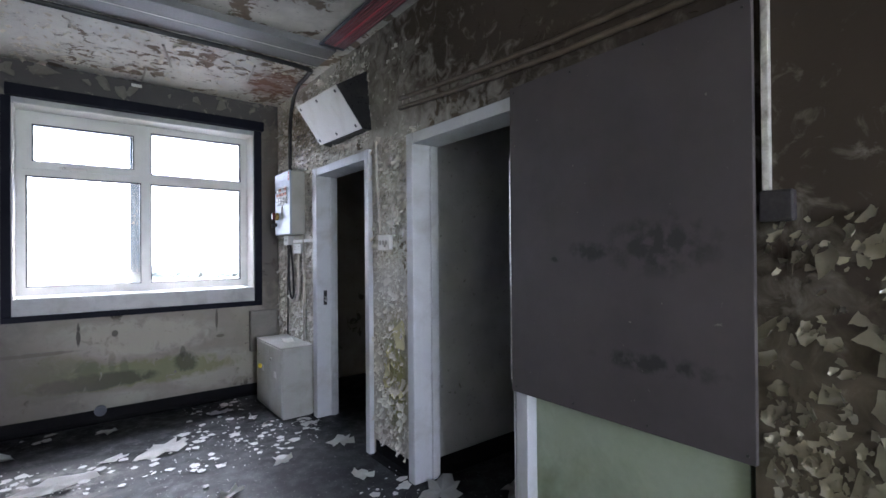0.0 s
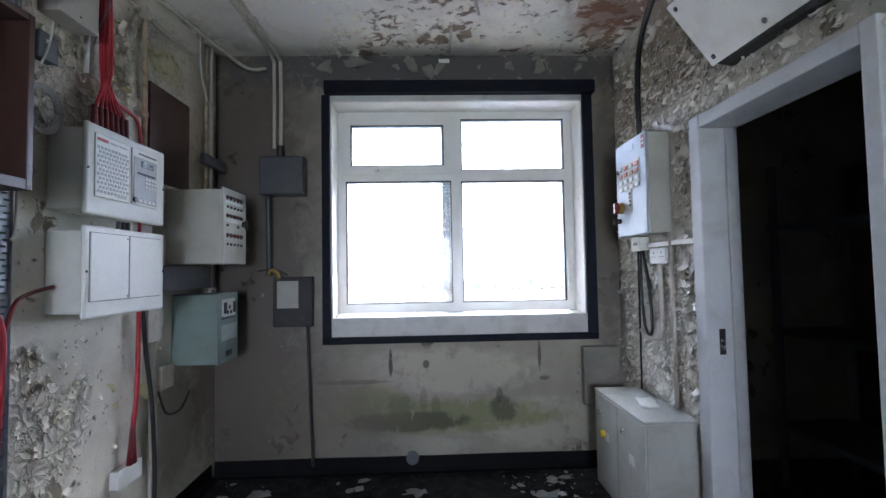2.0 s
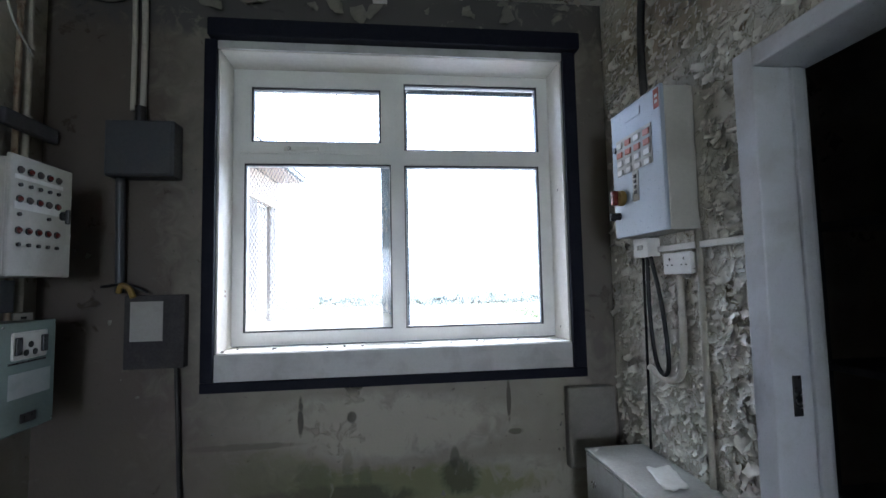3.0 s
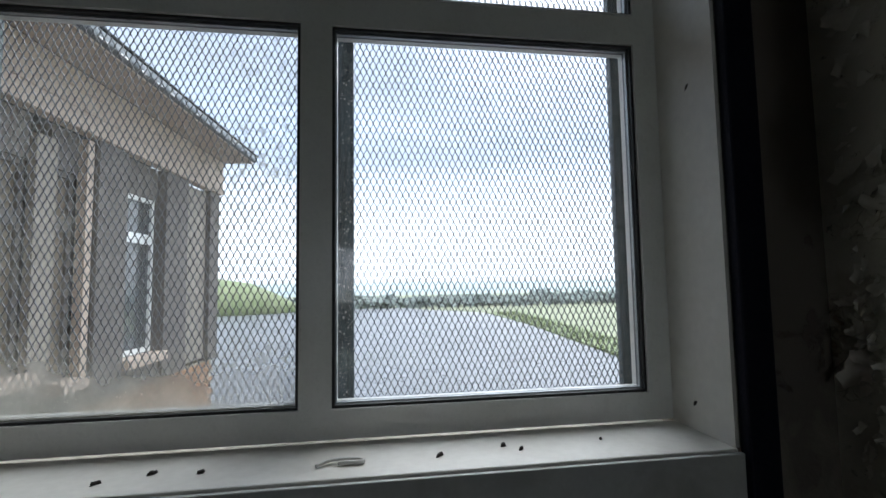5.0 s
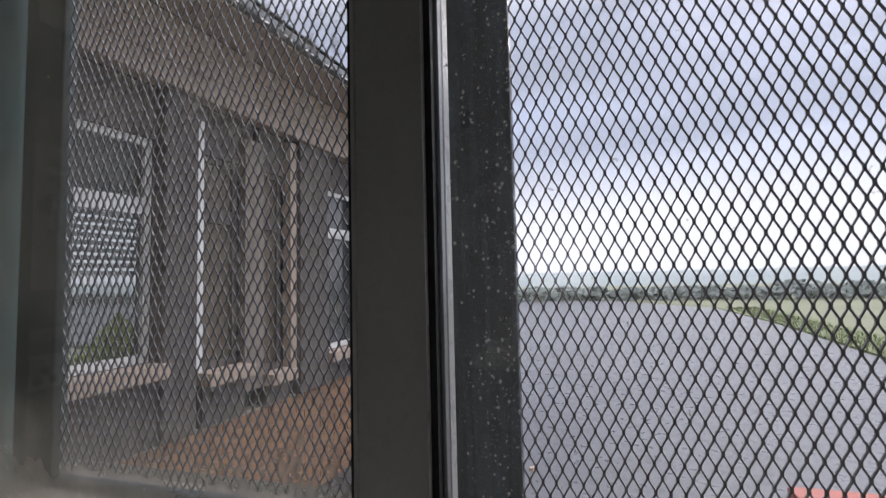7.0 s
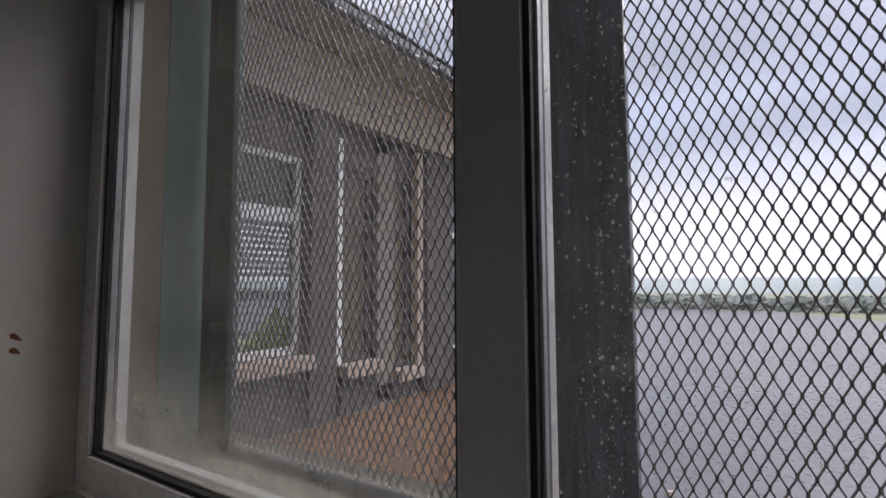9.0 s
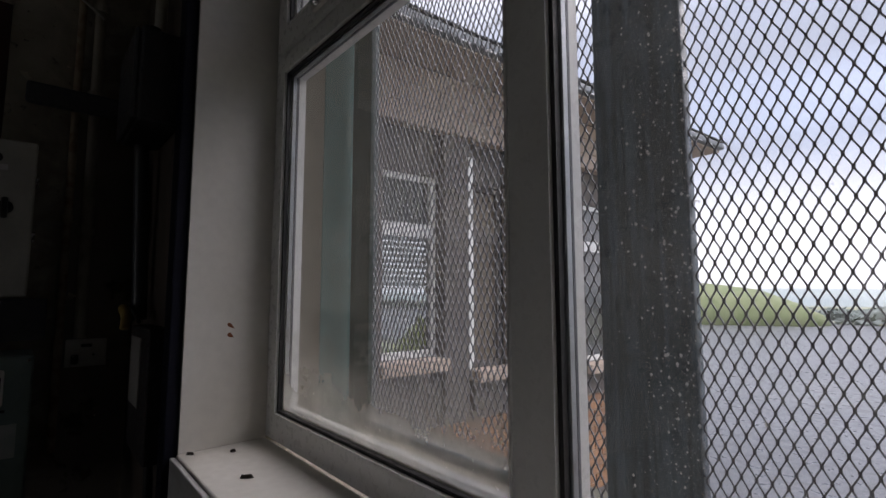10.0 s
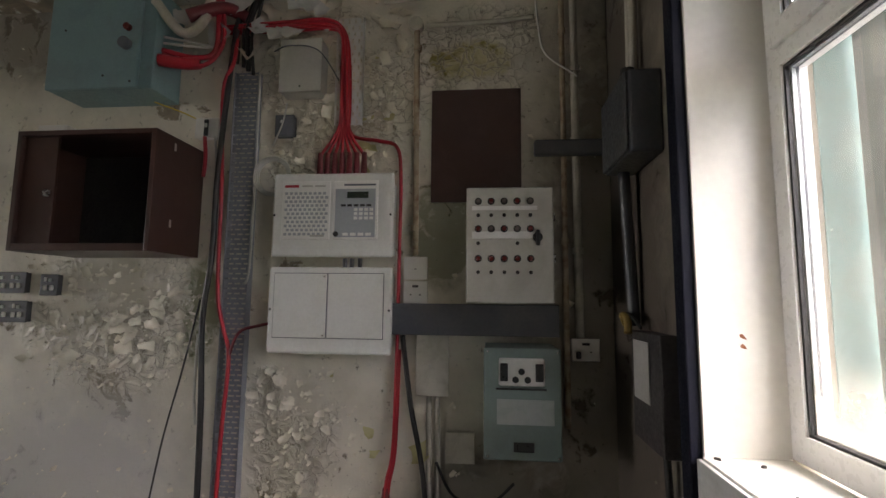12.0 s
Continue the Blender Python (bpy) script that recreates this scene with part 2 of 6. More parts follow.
M_PLAIN_WALL = wall_paint("dim_grey_wall", (0.42, 0.42, 0.42), (0.30, 0.28, 0.26), 0.68, 0.25, gloss=0.5)


def floor_vinyl():
    w = Nodes("damp_black_vinyl")
    n1, n2, n3 = w.noise(1.8, 7.0, 0.6, 0.4), w.noise(9.0, 6.0, 0.65), w.noise(120.0, 3.0)
    c = w.mix(w.ramp(n1, 0.4, 0.68), (0.012, 0.013, 0.015), (0.032, 0.034, 0.034))
    c = w.mix(w.ramp(n2, 0.56, 0.74, 0.0, 0.6), c, (0.04, 0.04, 0.039))
    c = w.mix(w.ramp(w.noise(45.0, 6.0, 0.7), 0.61, 0.67, 0.0, 0.6), c, (0.36, 0.35, 0.33))
    c = w.mix(w.mul(w.blob((-0.75, -1.2, 0), (0.7, 0.5, 0.3)), w.ramp(n2, 0.4, 0.6)), c, (0.45, 0.44, 0.41))
    return w.finish(c, w.ramp(n2, 0.35, 0.65, 0.38, 0.8), 0.0, n3, 0.2, 0.003, 0.22)


M_FLOOR = floor_vinyl()
M_SKIRT = plain("black_vinyl_skirting", (0.010, 0.010, 0.011), 0.8, dirt=0.3, grime=(0.015, 0.014, 0.013), spec=0.06)
M_UPVC = plain("white_upvc", (0.78, 0.78, 0.76), 0.32, dirt=0.25, grime=(0.42, 0.40, 0.33), scale=4.0, bump=0.03)
M_REVEAL = plain("cream_painted_reveal", (0.72, 0.70, 0.65), 0.42, dirt=0.35, grime=(0.48, 0.44, 0.36), scale=3.0)
M_SILLFACE = plain("grey_painted_board", (0.55, 0.55, 0.54), 0.5, dirt=0.4)
M_GASKET = plain("black_rubber_gasket", (0.012, 0.012, 0.013), 0.6)
M_NAVY = plain("navy_black_trim", (0.006, 0.007, 0.015), 0.6, dirt=0.3, grime=(0.02, 0.02, 0.026), scale=12, spec=0.15)
M_FRAME = plain("white_gloss_door_frame", (0.58, 0.59, 0.62), 0.35, dirt=0.5, grime=(0.30, 0.28, 0.25))
M_LIGHTBOX = plain("pale_grey_plastic", (0.66, 0.66, 0.63), 0.4, dirt=0.3, grime=(0.42, 0.40, 0.34))
M_GREYBOX = plain("grey_painted_steel", (0.44, 0.43, 0.39), 0.42, dirt=0.4, grime=(0.25, 0.22, 0.17))
M_BLUEGREY = plain("pale_blue_grey_steel", (0.38, 0.44, 0.52), 0.35, dirt=0.2, grime=(0.35, 0.34, 0.32))
M_CABINET = plain("beige_grey_steel", (0.40, 0.40, 0.37), 0.45, dirt=0.5, grime=(0.22, 0.20, 0.15))
M_TEAL = plain("teal_painted_steel", (0.20, 0.31, 0.33), 0.4, dirt=0.3)
M_SAGE = plain("sage_green_steel", (0.19, 0.25, 0.235), 0.4, dirt=0.35)
M_BROWN = plain("dark_brown_veneer", (0.062, 0.030, 0.024), 0.30, dirt=0.4, grime=(0.10, 0.06, 0.05), scale=9, bump=0.01, vary=0.015)
def scuffed_board():
    w = Nodes("dark_hardboard")
    n1, n2, n3 = w.noise(2.2, 6.0), w.noise(16.0, 6.0, 0.6), w.noise(90.0)
    c = w.mix(w.ramp(n1, 0.35, 0.7), (0.085, 0.072, 0.073), (0.058, 0.05, 0.052))
    for centre, radii, amount in (((-0.06, -0.17, 1.38), (0.3, 0.26, 0.13), 0.7), ((-0.06, -0.15, 0.98), (0.3, 0.28, 0.05), 0.9), ((-0.06, 0.1, 1.36), (0.3, 0.12, 0.05), 0.8), ((-0.06, 0.25, 1.33), (0.3, 0.03, 0.02), 0.9)):
        f = w.ramp(w.mul(w.blob(centre, radii), w.ramp(n2, 0.38, 0.6)), 0.1, 0.5, 0.0, amount)
        c = w.mix(f, c, (0.02, 0.018, 0.018))
    c = w.mix(w.ramp(w.noise(40.0, 2.0), 0.74, 0.78, 0.0, 0.6), c, (0.25, 0.23, 0.2))
    return w.finish(c, w.ramp(n2, 0.3, 0.7, 0.38, 0.6), 0.0, n3, 0.12, 0.002)


M_BOARD = scuffed_board()
M_BROWNPIPE = plain("brown_stained_conduit", (0.13, 0.10, 0.07), 0.5, dirt=0.7, grime=(0.05, 0.035, 0.02), scale=8)
# Near-black brown; also stands in for shade inside the cupboard and wing.
M_DARK = plain("dark_brown_and_shade", (0.03, 0.026, 0.028), 0.7)
M_DARKGREY = plain("dark_grey_trunking", (0.075, 0.08, 0.095), 0.45, dirt=0.4, grime=(0.15, 0.14, 0.13))
M_STEELBOX = plain("slate_grey_box", (0.11, 0.12, 0.14), 0.5, dirt=0.4)
M_CLADBOX = plain("dark_metalclad", (0.07, 0.075, 0.085), 0.45, 0.3, dirt=0.4)
M_TRAY = plain("dull_tray_steel", (0.30, 0.32, 0.36), 0.45, 0.3, dirt=0.4)
M_GALV = plain("galvanised_steel", (0.42, 0.44, 0.46), 0.45, 0.8, dirt=0.5, grime=(0.18, 0.17, 0.16), scale=18)
M_POSTG = plain("dark_green_painted_steel", (0.035, 0.058, 0.055), 0.45, 0.2, dirt=0.6, grime=(0.07, 0.10, 0.095), scale=9)


def wet_steel():
    """Dark painted steel, streaked by rain and beaded with fine drops."""
    w = Nodes("rain_streaked_steel")
    run = w.noise(1.0, 6.0, 0.6, 0.3, (70.0, 70.0, 4.0))
    blot, bead = w.noise(26.0, 6.0, 0.65), w.noise(240.0, 2.0)
    c = w.mix(w.ramp(run, 0.42, 0.68), (0.030, 0.048, 0.062), (0.085, 0.125, 0.155))
    c = w.mix(w.ramp(blot, 0.55, 0.75, 0.0, 0.7), c, (0.028, 0.036, 0.045))
    c = w.mix(w.ramp(bead, 0.64, 0.70, 0.0, 0.7), c, (0.24, 0.29, 0.34))
    h = w.mul(w.ramp(bead, 0.58, 0.72), w.mul(blot, 0.6), "ADD")
    return w.finish(c, w.ramp(blot, 0.35, 0.65, 0.2, 0.5), 0.0, h, 0.4, 0.003, 0.35)


M_POST = wet_steel()
M_MESHM = plain("dull_mesh_steel", (0.13, 0.135, 0.15), 0.5, 0.4)
M_RED = plain("red_cable_sheath", (0.42, 0.018, 0.03), 0.4, dirt=0.2)
M_DKRED = plain("dark_red_cable", (0.15, 0.012, 0.018), 0.45)
M_BLACKC = plain("black_cable_sheath", (0.014, 0.014, 0.015), 0.45)
M_WHITEC = plain("white_cable_sheath", (0.60, 0.59, 0.55), 0.45, dirt=0.4)
M_RUST = plain("rusty_painted_pipe", (0.42, 0.34, 0.24), 0.6, dirt=1.0, grime=(0.17, 0.055, 0.02), scale=14, bump=0.4)
M_CONDUIT = plain("cream_painted_conduit", (0.50, 0.47, 0.40), 0.45, dirt=0.5, grime=(0.2, 0.16, 0.1), scale=12)
M_WPLASTIC = plain("white_plastic_fitting", (0.74, 0.73, 0.70), 0.35, dirt=0.35, grime=(0.4, 0.36, 0.28))
M_BLACKP = plain("black_plastic", (0.015, 0.015, 0.016), 0.35)
M_CHROME = plain("bright_metal", (0.7, 0.7, 0.7), 0.25, 1.0, dirt=0.1)
M_REDBTN = plain("dull_red_lens", (0.16, 0.03, 0.025), 0.25)
M_CLEARBTN = plain("grey_lens", (0.14, 0.12, 0.11), 0.12)
M_ORANGE = plain("dull_red_button", (0.48, 0.16, 0.10), 0.4)
M_CHIPW = plain("chipped_white_strip", (0.60, 0.58, 0.54), 0.4, dirt=1.0, grime=(0.10, 0.05, 0.03), scale=16, bump=0.4)
M_YELLOW = plain("yellow_plastic", (0.62, 0.45, 0.03), 0.4)
M_YELLOWD = plain("faded_yellow_plastic", (0.30, 0.20, 0.05), 0.45)
M_LCD = plain("dark_lcd", (0.03, 0.04, 0.03), 0.2)
M_PAPER = plain("faded_paper", (0.70, 0.69, 0.64), 0.8, dirt=0.3, grime=(0.4, 0.36, 0.28))
M_PAPERD = plain("dingy_paper", (0.38, 0.37, 0.35), 0.8, dirt=0.5, grime=(0.2, 0.18, 0.15))
M_TAPE = plain("white_label_strip", (0.68, 0.68, 0.66), 0.6, dirt=0.3)
M_SMEAR = plain("scuffed_pale_label", (0.45, 0.48, 0.47), 0.7, dirt=0.6, grime=(0.3, 0.36, 0.34), scale=20)
M_FLAKE = plain("curled_cream_paint", (0.78, 0.73, 0.615), 0.33, dirt=0.25, grime=(0.40, 0.25, 0.17), scale=9)
M_FLAKE2 = plain("curled_grey_gloss_paint", (0.42, 0.385, 0.29), 0.10, dirt=0.5, grime=(0.10, 0.075, 0.045), scale=7, spec=1.0, bump=0.02)
M_FLAKE3 = plain("curled_pale_gloss_paint", (0.76, 0.73, 0.65), 0.12, dirt=0.5, grime=(0.24, 0.19, 0.12), scale=7, spec=1.0, bump=0.02)
M_FLAKEY = plain("curled_yellowed_paint", (0.58, 0.54, 0.28), 0.4, dirt=0.4)
M_DEBRIS = plain("fallen_white_paint", (0.62, 0.62, 0.60), 0.6, dirt=0.5, grime=(0.32, 0.30, 0.27), scale=9)
M_GREENDOOR = plain("pale_green_door_paint", (0.36, 0.41, 0.31), 0.4, dirt=0.9, grime=(0.11, 0.14, 0.05), scale=2.2)
M_TRUNK = plain("grey_ceiling_trunking", (0.22, 0.22, 0.225), 0.5, dirt=0.4)
M_DROP = plain("water_drop", (0.55, 0.58, 0.62), 0.06, dirt=0.0, spec=1.0, bump=0.0)
M_STAIN = plain("rust_stain", (0.22, 0.07, 0.02), 0.7)
M_MUD = plain("dark_debris", (0.03, 0.025, 0.02), 0.8)


def glass(name, haze, low_haze, film):
    """Clear glass with a film of dirt, thicker towards the foot of the pane."""
    w = Nodes(name)
    tr = w.n.new("ShaderNodeBsdfTransparent")
    tr.inputs["Color"].default_value = (0.74, 0.765, 0.77, 1)
    gl = w.n.new("ShaderNodeBsdfGlossy")
    gl.inputs["Roughness"].default_value = 0.02
    fr = w.n.new("ShaderNodeFresnel")
    fr.inputs["IOR"].default_value = 1.45
    m1 = w.n.new("ShaderNodeMixShader")
    w.l.new(fr.outputs["Fac"], m1.inputs["Fac"])
    w.l.new(tr.outputs[0], m1.inputs[1])
    w.l.new(gl.outputs[0], m1.inputs[2])
    df = w.n.new("ShaderNodeBsdfTranslucent")
    df.inputs["Color"].default_value = (0.44, 0.42, 0.35, 1)
    d2 = w.n.new("ShaderNodeBsdfDiffuse")
    d2.inputs["Color"].default_value = (0.40, 0.38, 0.32, 1)
    md = w.n.new("ShaderNodeMixShader")
    md.inputs["Fac"].default_value = 0.35
    w.l.new(df.outputs[0], md.inputs[1])
    w.l.new(d2.outputs[0], md.inputs[2])
    blot = w.ramp(w.noise(7.0, 7.0, 0.65, 0.6), 0.42, 0.7)
    drops = w.ramp(w.noise(95.0, 3.0), 0.70, 0.76)
    edge = w.mul(w.axis("Z"), w.mul(w.noise(9.0, 6.0, 0.6), 0.22), "SUBTRACT")
    foot = w.ramp(edge, 0.15, -0.09, 0.0, low_haze)
    f = w.mul(w.mul(blot, haze), w.mul(drops, 0.35), "ADD")
    f = w.mul(w.mul(f, foot, "ADD"), film, "ADD")
    if low_haze:
        spots = w.mul(w.blob((-0.10, 0.0, 0.62), (0.30, 0.5, 0.55)), w.ramp(w.noise(42.0, 5.0, 0.65), 0.50, 0.60))
        f = w.mul(f, w.mul(spots, 0.32), "ADD")
    m2 = w.n.new("ShaderNodeMixShader")
    w.l.new(w.mul(f, 0.85, "MINIMUM"), m2.inputs["Fac"])
    w.l.new(m1.outputs[0], m2.inputs[1])
    w.l.new(md.outputs[0], m2.inputs[2])
    w.l.new(m2.outputs[0], w.n["Material Output"].inputs["Surface"])
    return w.m


M_GLASS = glass("rain_marked_glass", 0.05, 0.0, 0.08)
M_GLASSD = glass("dirty_glass", 0.13, 0.62, 0.09)


def brick_skin():
    w = Nodes("orange_brown_brick")
    info = w.n.new("ShaderNodeObjectInfo").outputs["Random"]
    c = w.mix(info, (0.42, 0.22, 0.11), (0.30, 0.16, 0.09))
    c = w.mix(w.ramp(w.noise(30.0, 5.0), 0.4, 0.7, 0.0, 0.6), c, (0.20, 0.12, 0.08))
    return w.finish(c, 0.85, 0.0, w.noise(160.0), 0.3, 0.003)


M_BRICK = brick_skin()
M_MORTAR = plain("sandy_mortar", (0.34, 0.30, 0.25), 0.9)
M_CLAD = plain("pinkish_cream_cladding", (0.46, 0.36, 0.285), 0.6, dirt=0.4, grime=(0.3, 0.23, 0.18), scale=3)
M_BOARDING = plain("weathered_beige_board", (0.24, 0.205, 0.17), 0.7, dirt=0.6, grime=(0.12, 0.10, 0.085), scale=4)
M_PIER = plain("grey_brown_render", (0.115, 0.10, 0.09), 0.8, dirt=0.6, grime=(0.09, 0.075, 0.07), scale=5)
M_ROOF = plain("mossy_dark_slate", (0.075, 0.085, 0.095), 0.8, dirt=0.8, grime=(0.05, 0.055, 0.045), scale=9, bump=0.5)
M_GUTTER = plain("grey_gutter", (0.16, 0.18, 0.20), 0.5, dirt=0.4)
M_PANEDARK = plain("dark_window_glass", (0.06, 0.065, 0.07), 0.05, dirt=0.2, spec=1.0, bump=0.01)
M_PANEBLUE = plain("pale_blue_blind", (0.52, 0.60, 0.62), 0.4, dirt=0.3)
M_BEIGE_EXT = plain("beige_render", (0.30, 0.27, 0.22), 0.85, dirt=0.4, grime=(0.28, 0.25, 0.2))
# Sill darkened so its lit top does not show under the glass haze.
M_SILLEXT = plain("darkened_sill", (0.10, 0.095, 0.07), 0.85, dirt=0.6, grime=(0.05, 0.055, 0.03), scale=9)
M_TEAL_EXT = plain("faded_teal_masonry_paint", (0.17, 0.29, 0.28), 0.75, dirt=0.5, grime=(0.12, 0.17, 0.15), scale=10)


def ground_mat():
    w = Nodes("wet_tarmac_and_grass")
    n1, n2, n3 = w.noise(0.5, 6.0), w.noise(7.0, 6.0), w.noise(140.0, 3.0)
    tar = w.mix(w.ramp(n1, 0.35, 0.7), (0.06, 0.062, 0.07), (0.085, 0.088, 0.098))
    tar = w.mix(w.ramp(n2, 0.5, 0.75, 0.0, 0.5), tar, (0.055, 0.055, 0.06))
    return w.finish(tar, w.ramp(n2, 0.3, 0.7, 0.22, 0.5), 0.0, n3, 0.15, 0.004)


def grass_mat(name, a, b, scale):
    w = Nodes(name)
    c = w.mix(w.ramp(w.noise(scale, 8.0, 0.65), 0.35, 0.65), a, b)
    return w.finish(c, 0.9, 0.0, w.noise(scale * 9, 4.0), 0.6, 0.03)


M_TARMAC = ground_mat()
M_GRASS = grass_mat("rough_grass", (0.15, 0.165, 0.09), (0.21, 0.21, 0.14), 0.3)
M_VERGE = grass_mat("bright_verge_grass", (0.11, 0.14, 0.055), (0.17, 0.185, 0.095), 1.0)
# Distance haze is put into the colours: hills paler and bluer, hedge greyed.
M_HILL = grass_mat("haze_tinted_far_hill", (0.24, 0.28, 0.29), (0.30, 0.33, 0.31), 0.01)
M_HILL2 = grass_mat("haze_tinted_farther_hill", (0.40, 0.44, 0.49), (0.45, 0.49, 0.53), 0.006)
M_HEDGE = grass_mat("haze_greyed_hedge_leaf", (0.14, 0.165, 0.15), (0.20, 0.22, 0.20), 0.4)
M_LEAF = grass_mat("yellow_green_leaf", (0.28, 0.38, 0.05), (0.40, 0.46, 0.09), 12.0)
M_REDP = plain("faded_red_paint", (0.36, 0.10, 0.07), 0.6, dirt=0.5, grime=(0.25, 0.12, 0.1))

# ---- mesh tools ----
ORIGIN = {}


def thing(name, at, label, category, group="", kind=""):
    ob = tagged(new(name), label, category, group, kind)
    ob.location = at
    ob.empty_display_size = 0.05
    ORIGIN[ob] = Vector(at)
    return ob


def link(name, bm, material, shift=None, smooth=False):
    me = bpy.data.meshes.new(name)
    if shift is not None:
        bmesh.ops.translate(bm, verts=bm.verts, vec=-shift)
    bm.to_mesh(me)
    bm.free()
    me.materials.append(material)
    if smooth:
        for p in me.polygons:
            p.use_smooth = True
    return new(name, me)


def part(name, bm, material, parent, label="", smooth=False):
    ob = link(name, bm, material, ORIGIN[parent], smooth)
    ob.parent = parent
    ORIGIN[ob] = ORIGIN[parent]
    if label:
        ob["label"] = label
    return ob


def piece(name, bm, material, label, category="", kind="structure", smooth=False):
    """A one-mesh thing or a piece of the setting."""
    return tagged(link(name, bm, material, None, smooth), label, category, "", kind)


def thing_mesh(name, bm, material, label, category, group="", smooth=False, kind=""):
    """A one-mesh thing with its origin at its lowest middle."""
    lo = [min(v.co[i] for v in bm.verts) for i in range(3)]
    hi = [max(v.co[i] for v in bm.verts) for i in range(3)]
    at = Vector(((lo[0] + hi[0]) / 2, (lo[1] + hi[1]) / 2, lo[2]))
    ob = link(name, bm, material, at, smooth)
    ob.location = at
    return tagged(ob, label, category, group, kind)


def box(x0, x1, y0, y1, z0, z1, bevel=0.0, bm=None):
    b = bm or bmesh.new()
    t = bmesh.new()
    bmesh.ops.create_cube(t, size=1.0)
    for v in t.verts:
        v.co = Vector(((x0 + x1) / 2 + v.co.x * (x1 - x0), (y0 + y1) / 2 + v.co.y * (y1 - y0), (z0 + z1) / 2 + v.co.z * (z1 - z0)))
    if bevel:
        bmesh.ops.bevel(t, geom=t.edges[:], offset=bevel, segments=2, affect="EDGES", profile=0.5)
    return pour(t, b)


def pour(t, b):
    """Adds the bmesh t to b and frees t."""
    if len(b.verts) == 0 and len(b.faces) == 0:
        me = bpy.data.meshes.new("tmp")
        t.to_mesh(me)
        b.from_mesh(me)
        bpy.data.meshes.remove(me)
        t.free()
        return b
    idx = {v: b.verts.new(v.co) for v in t.verts}
    for f in t.faces:
        b.faces.new([idx[v] for v in f.verts])
    t.free()
    return b


def cyl(p0, p1, r, seg=14, bm=None, r2=None, bevel=0.0):
    b = bm or bmesh.new()
    p0, p1 = Vector(p0), Vector(p1)
    t = bmesh.new()
    d = p1 - p0
    bmesh.ops.create_cone(t, cap_ends=True, segments=seg, radius1=r, radius2=r if r2 is None else r2, depth=d.length)
    if bevel:
        bmesh.ops.bevel(t, geom=[e for e in t.edges if abs(e.verts[0].co.z - e.verts[1].co.z) < 1e-6], offset=bevel, segments=2, affect="EDGES")
    m = Matrix.Translation((p0 + p1) / 2) @ d.to_track_quat("Z", "Y").to_matrix().to_4x4()
    bmesh.ops.transform(t, matrix=m, verts=t.verts)
    return pour(t, b)


def smooth_line(points, steps=6):
    pts = [Vector(p) for p in points]
    if len(pts) < 3:
        return pts
    out = []
    for i in range(len(pts) - 1):
        a, b, c, d = pts[max(i - 1, 0)], pts[i], pts[i + 1], pts[min(i + 2, len(pts) - 1)]
        for s in range(steps):
            t = s / steps
            out.append(0.5 * ((2 * b) + (c - a) * t + (2 * a - 5 * b + 4 * c - d) * t * t + (3 * b - a - 3 * c + d) * t ** 3))
    out.append(pts[-1])
    return out


def tube(points, r, seg=8, bm=None, steps=6):
    """A round cable or pipe along a smooth line."""
    b = bm or bmesh.new()
    line = smooth_line(points, steps)
    rings, side = [], None
    for i, p in enumerate(line):
        d = (line[min(i + 1, len(line) - 1)] - line[max(i - 1, 0)]).normalized()
        if side is None:
            side = d.orthogonal().normalized()
        side = (side - d * side.dot(d)).normalized()
        up = d.cross(side)
        rings.append([b.verts.new(p + r * (math.cos(k * math.tau / seg) * side + math.sin(k * math.tau / seg) * up)) for k in range(seg)])
    for a, c in zip(rings, rings[1:]):
        for k in range(seg):
            b.faces.new((a[k], a[(k + 1) % seg], c[(k + 1) % seg], c[k]))
    b.faces.new(rings[0][::-1])
    b.faces.new(rings[-1])
    return b


def slab_with_holes(axis, c0, c1, u0, u1, v0, v1, holes, bm=None):
    """A wall of thickness c0..c1 along axis 'x' or 'y', spanning u and v = z, with rectangular openings cut right through."""
    b = bm or bmesh.new()
    us = sorted({u0, u1, *[h[0] for h in holes], *[h[1] for h in holes]})
    vs = sorted({v0, v1, *[h[2] for h in holes], *[h[3] for h in holes]})

    def solid(i, j):
        if i < 0 or j < 0 or i >= len(us) - 1 or j >= len(vs) - 1:
            return False
        cu, cv = (us[i] + us[i + 1]) / 2, (vs[j] + vs[j + 1]) / 2
        return not any(h[0] < cu < h[1] and h[2] < cv < h[3] for h in holes)

    def at(c, u, v):
        return (c, u, v) if axis == "x" else (u, c, v)

    cache = {}

    def vert(*p):
        q = tuple(round(k, 5) for k in p)
        if q not in cache:
            cache[q] = b.verts.new(p)
        return cache[q]

    def face(*ps):
        b.faces.new([vert(*at(*p)) for p in ps])

    for i in range(len(us) - 1):
        for j in range(len(vs) - 1):
            if not solid(i, j):
                continue
            a, d, e, f = us[i], us[i + 1], vs[j], vs[j + 1]
            face((c0, a, e), (c0, d, e), (c0, d, f), (c0, a, f))
            face((c1, a, f), (c1, d, f), (c1, d, e), (c1, a, e))
            if not solid(i - 1, j):
                face((c0, a, e), (c0, a, f), (c1, a, f), (c1, a, e))
            if not solid(i + 1, j):
                face((c0, d, f), (c0, d, e), (c1, d, e), (c1, d, f))
            if not solid(i, j - 1):
                face((c0, d, e), (c0, a, e), (c1, a, e), (c1, d, e))
            if not solid(i, j + 1):
                face((c0, a, f), (c0, d, f), (c1, d, f), (c1, a, f))
    bmesh.ops.recalc_face_normals(b, faces=b.faces)
    return b


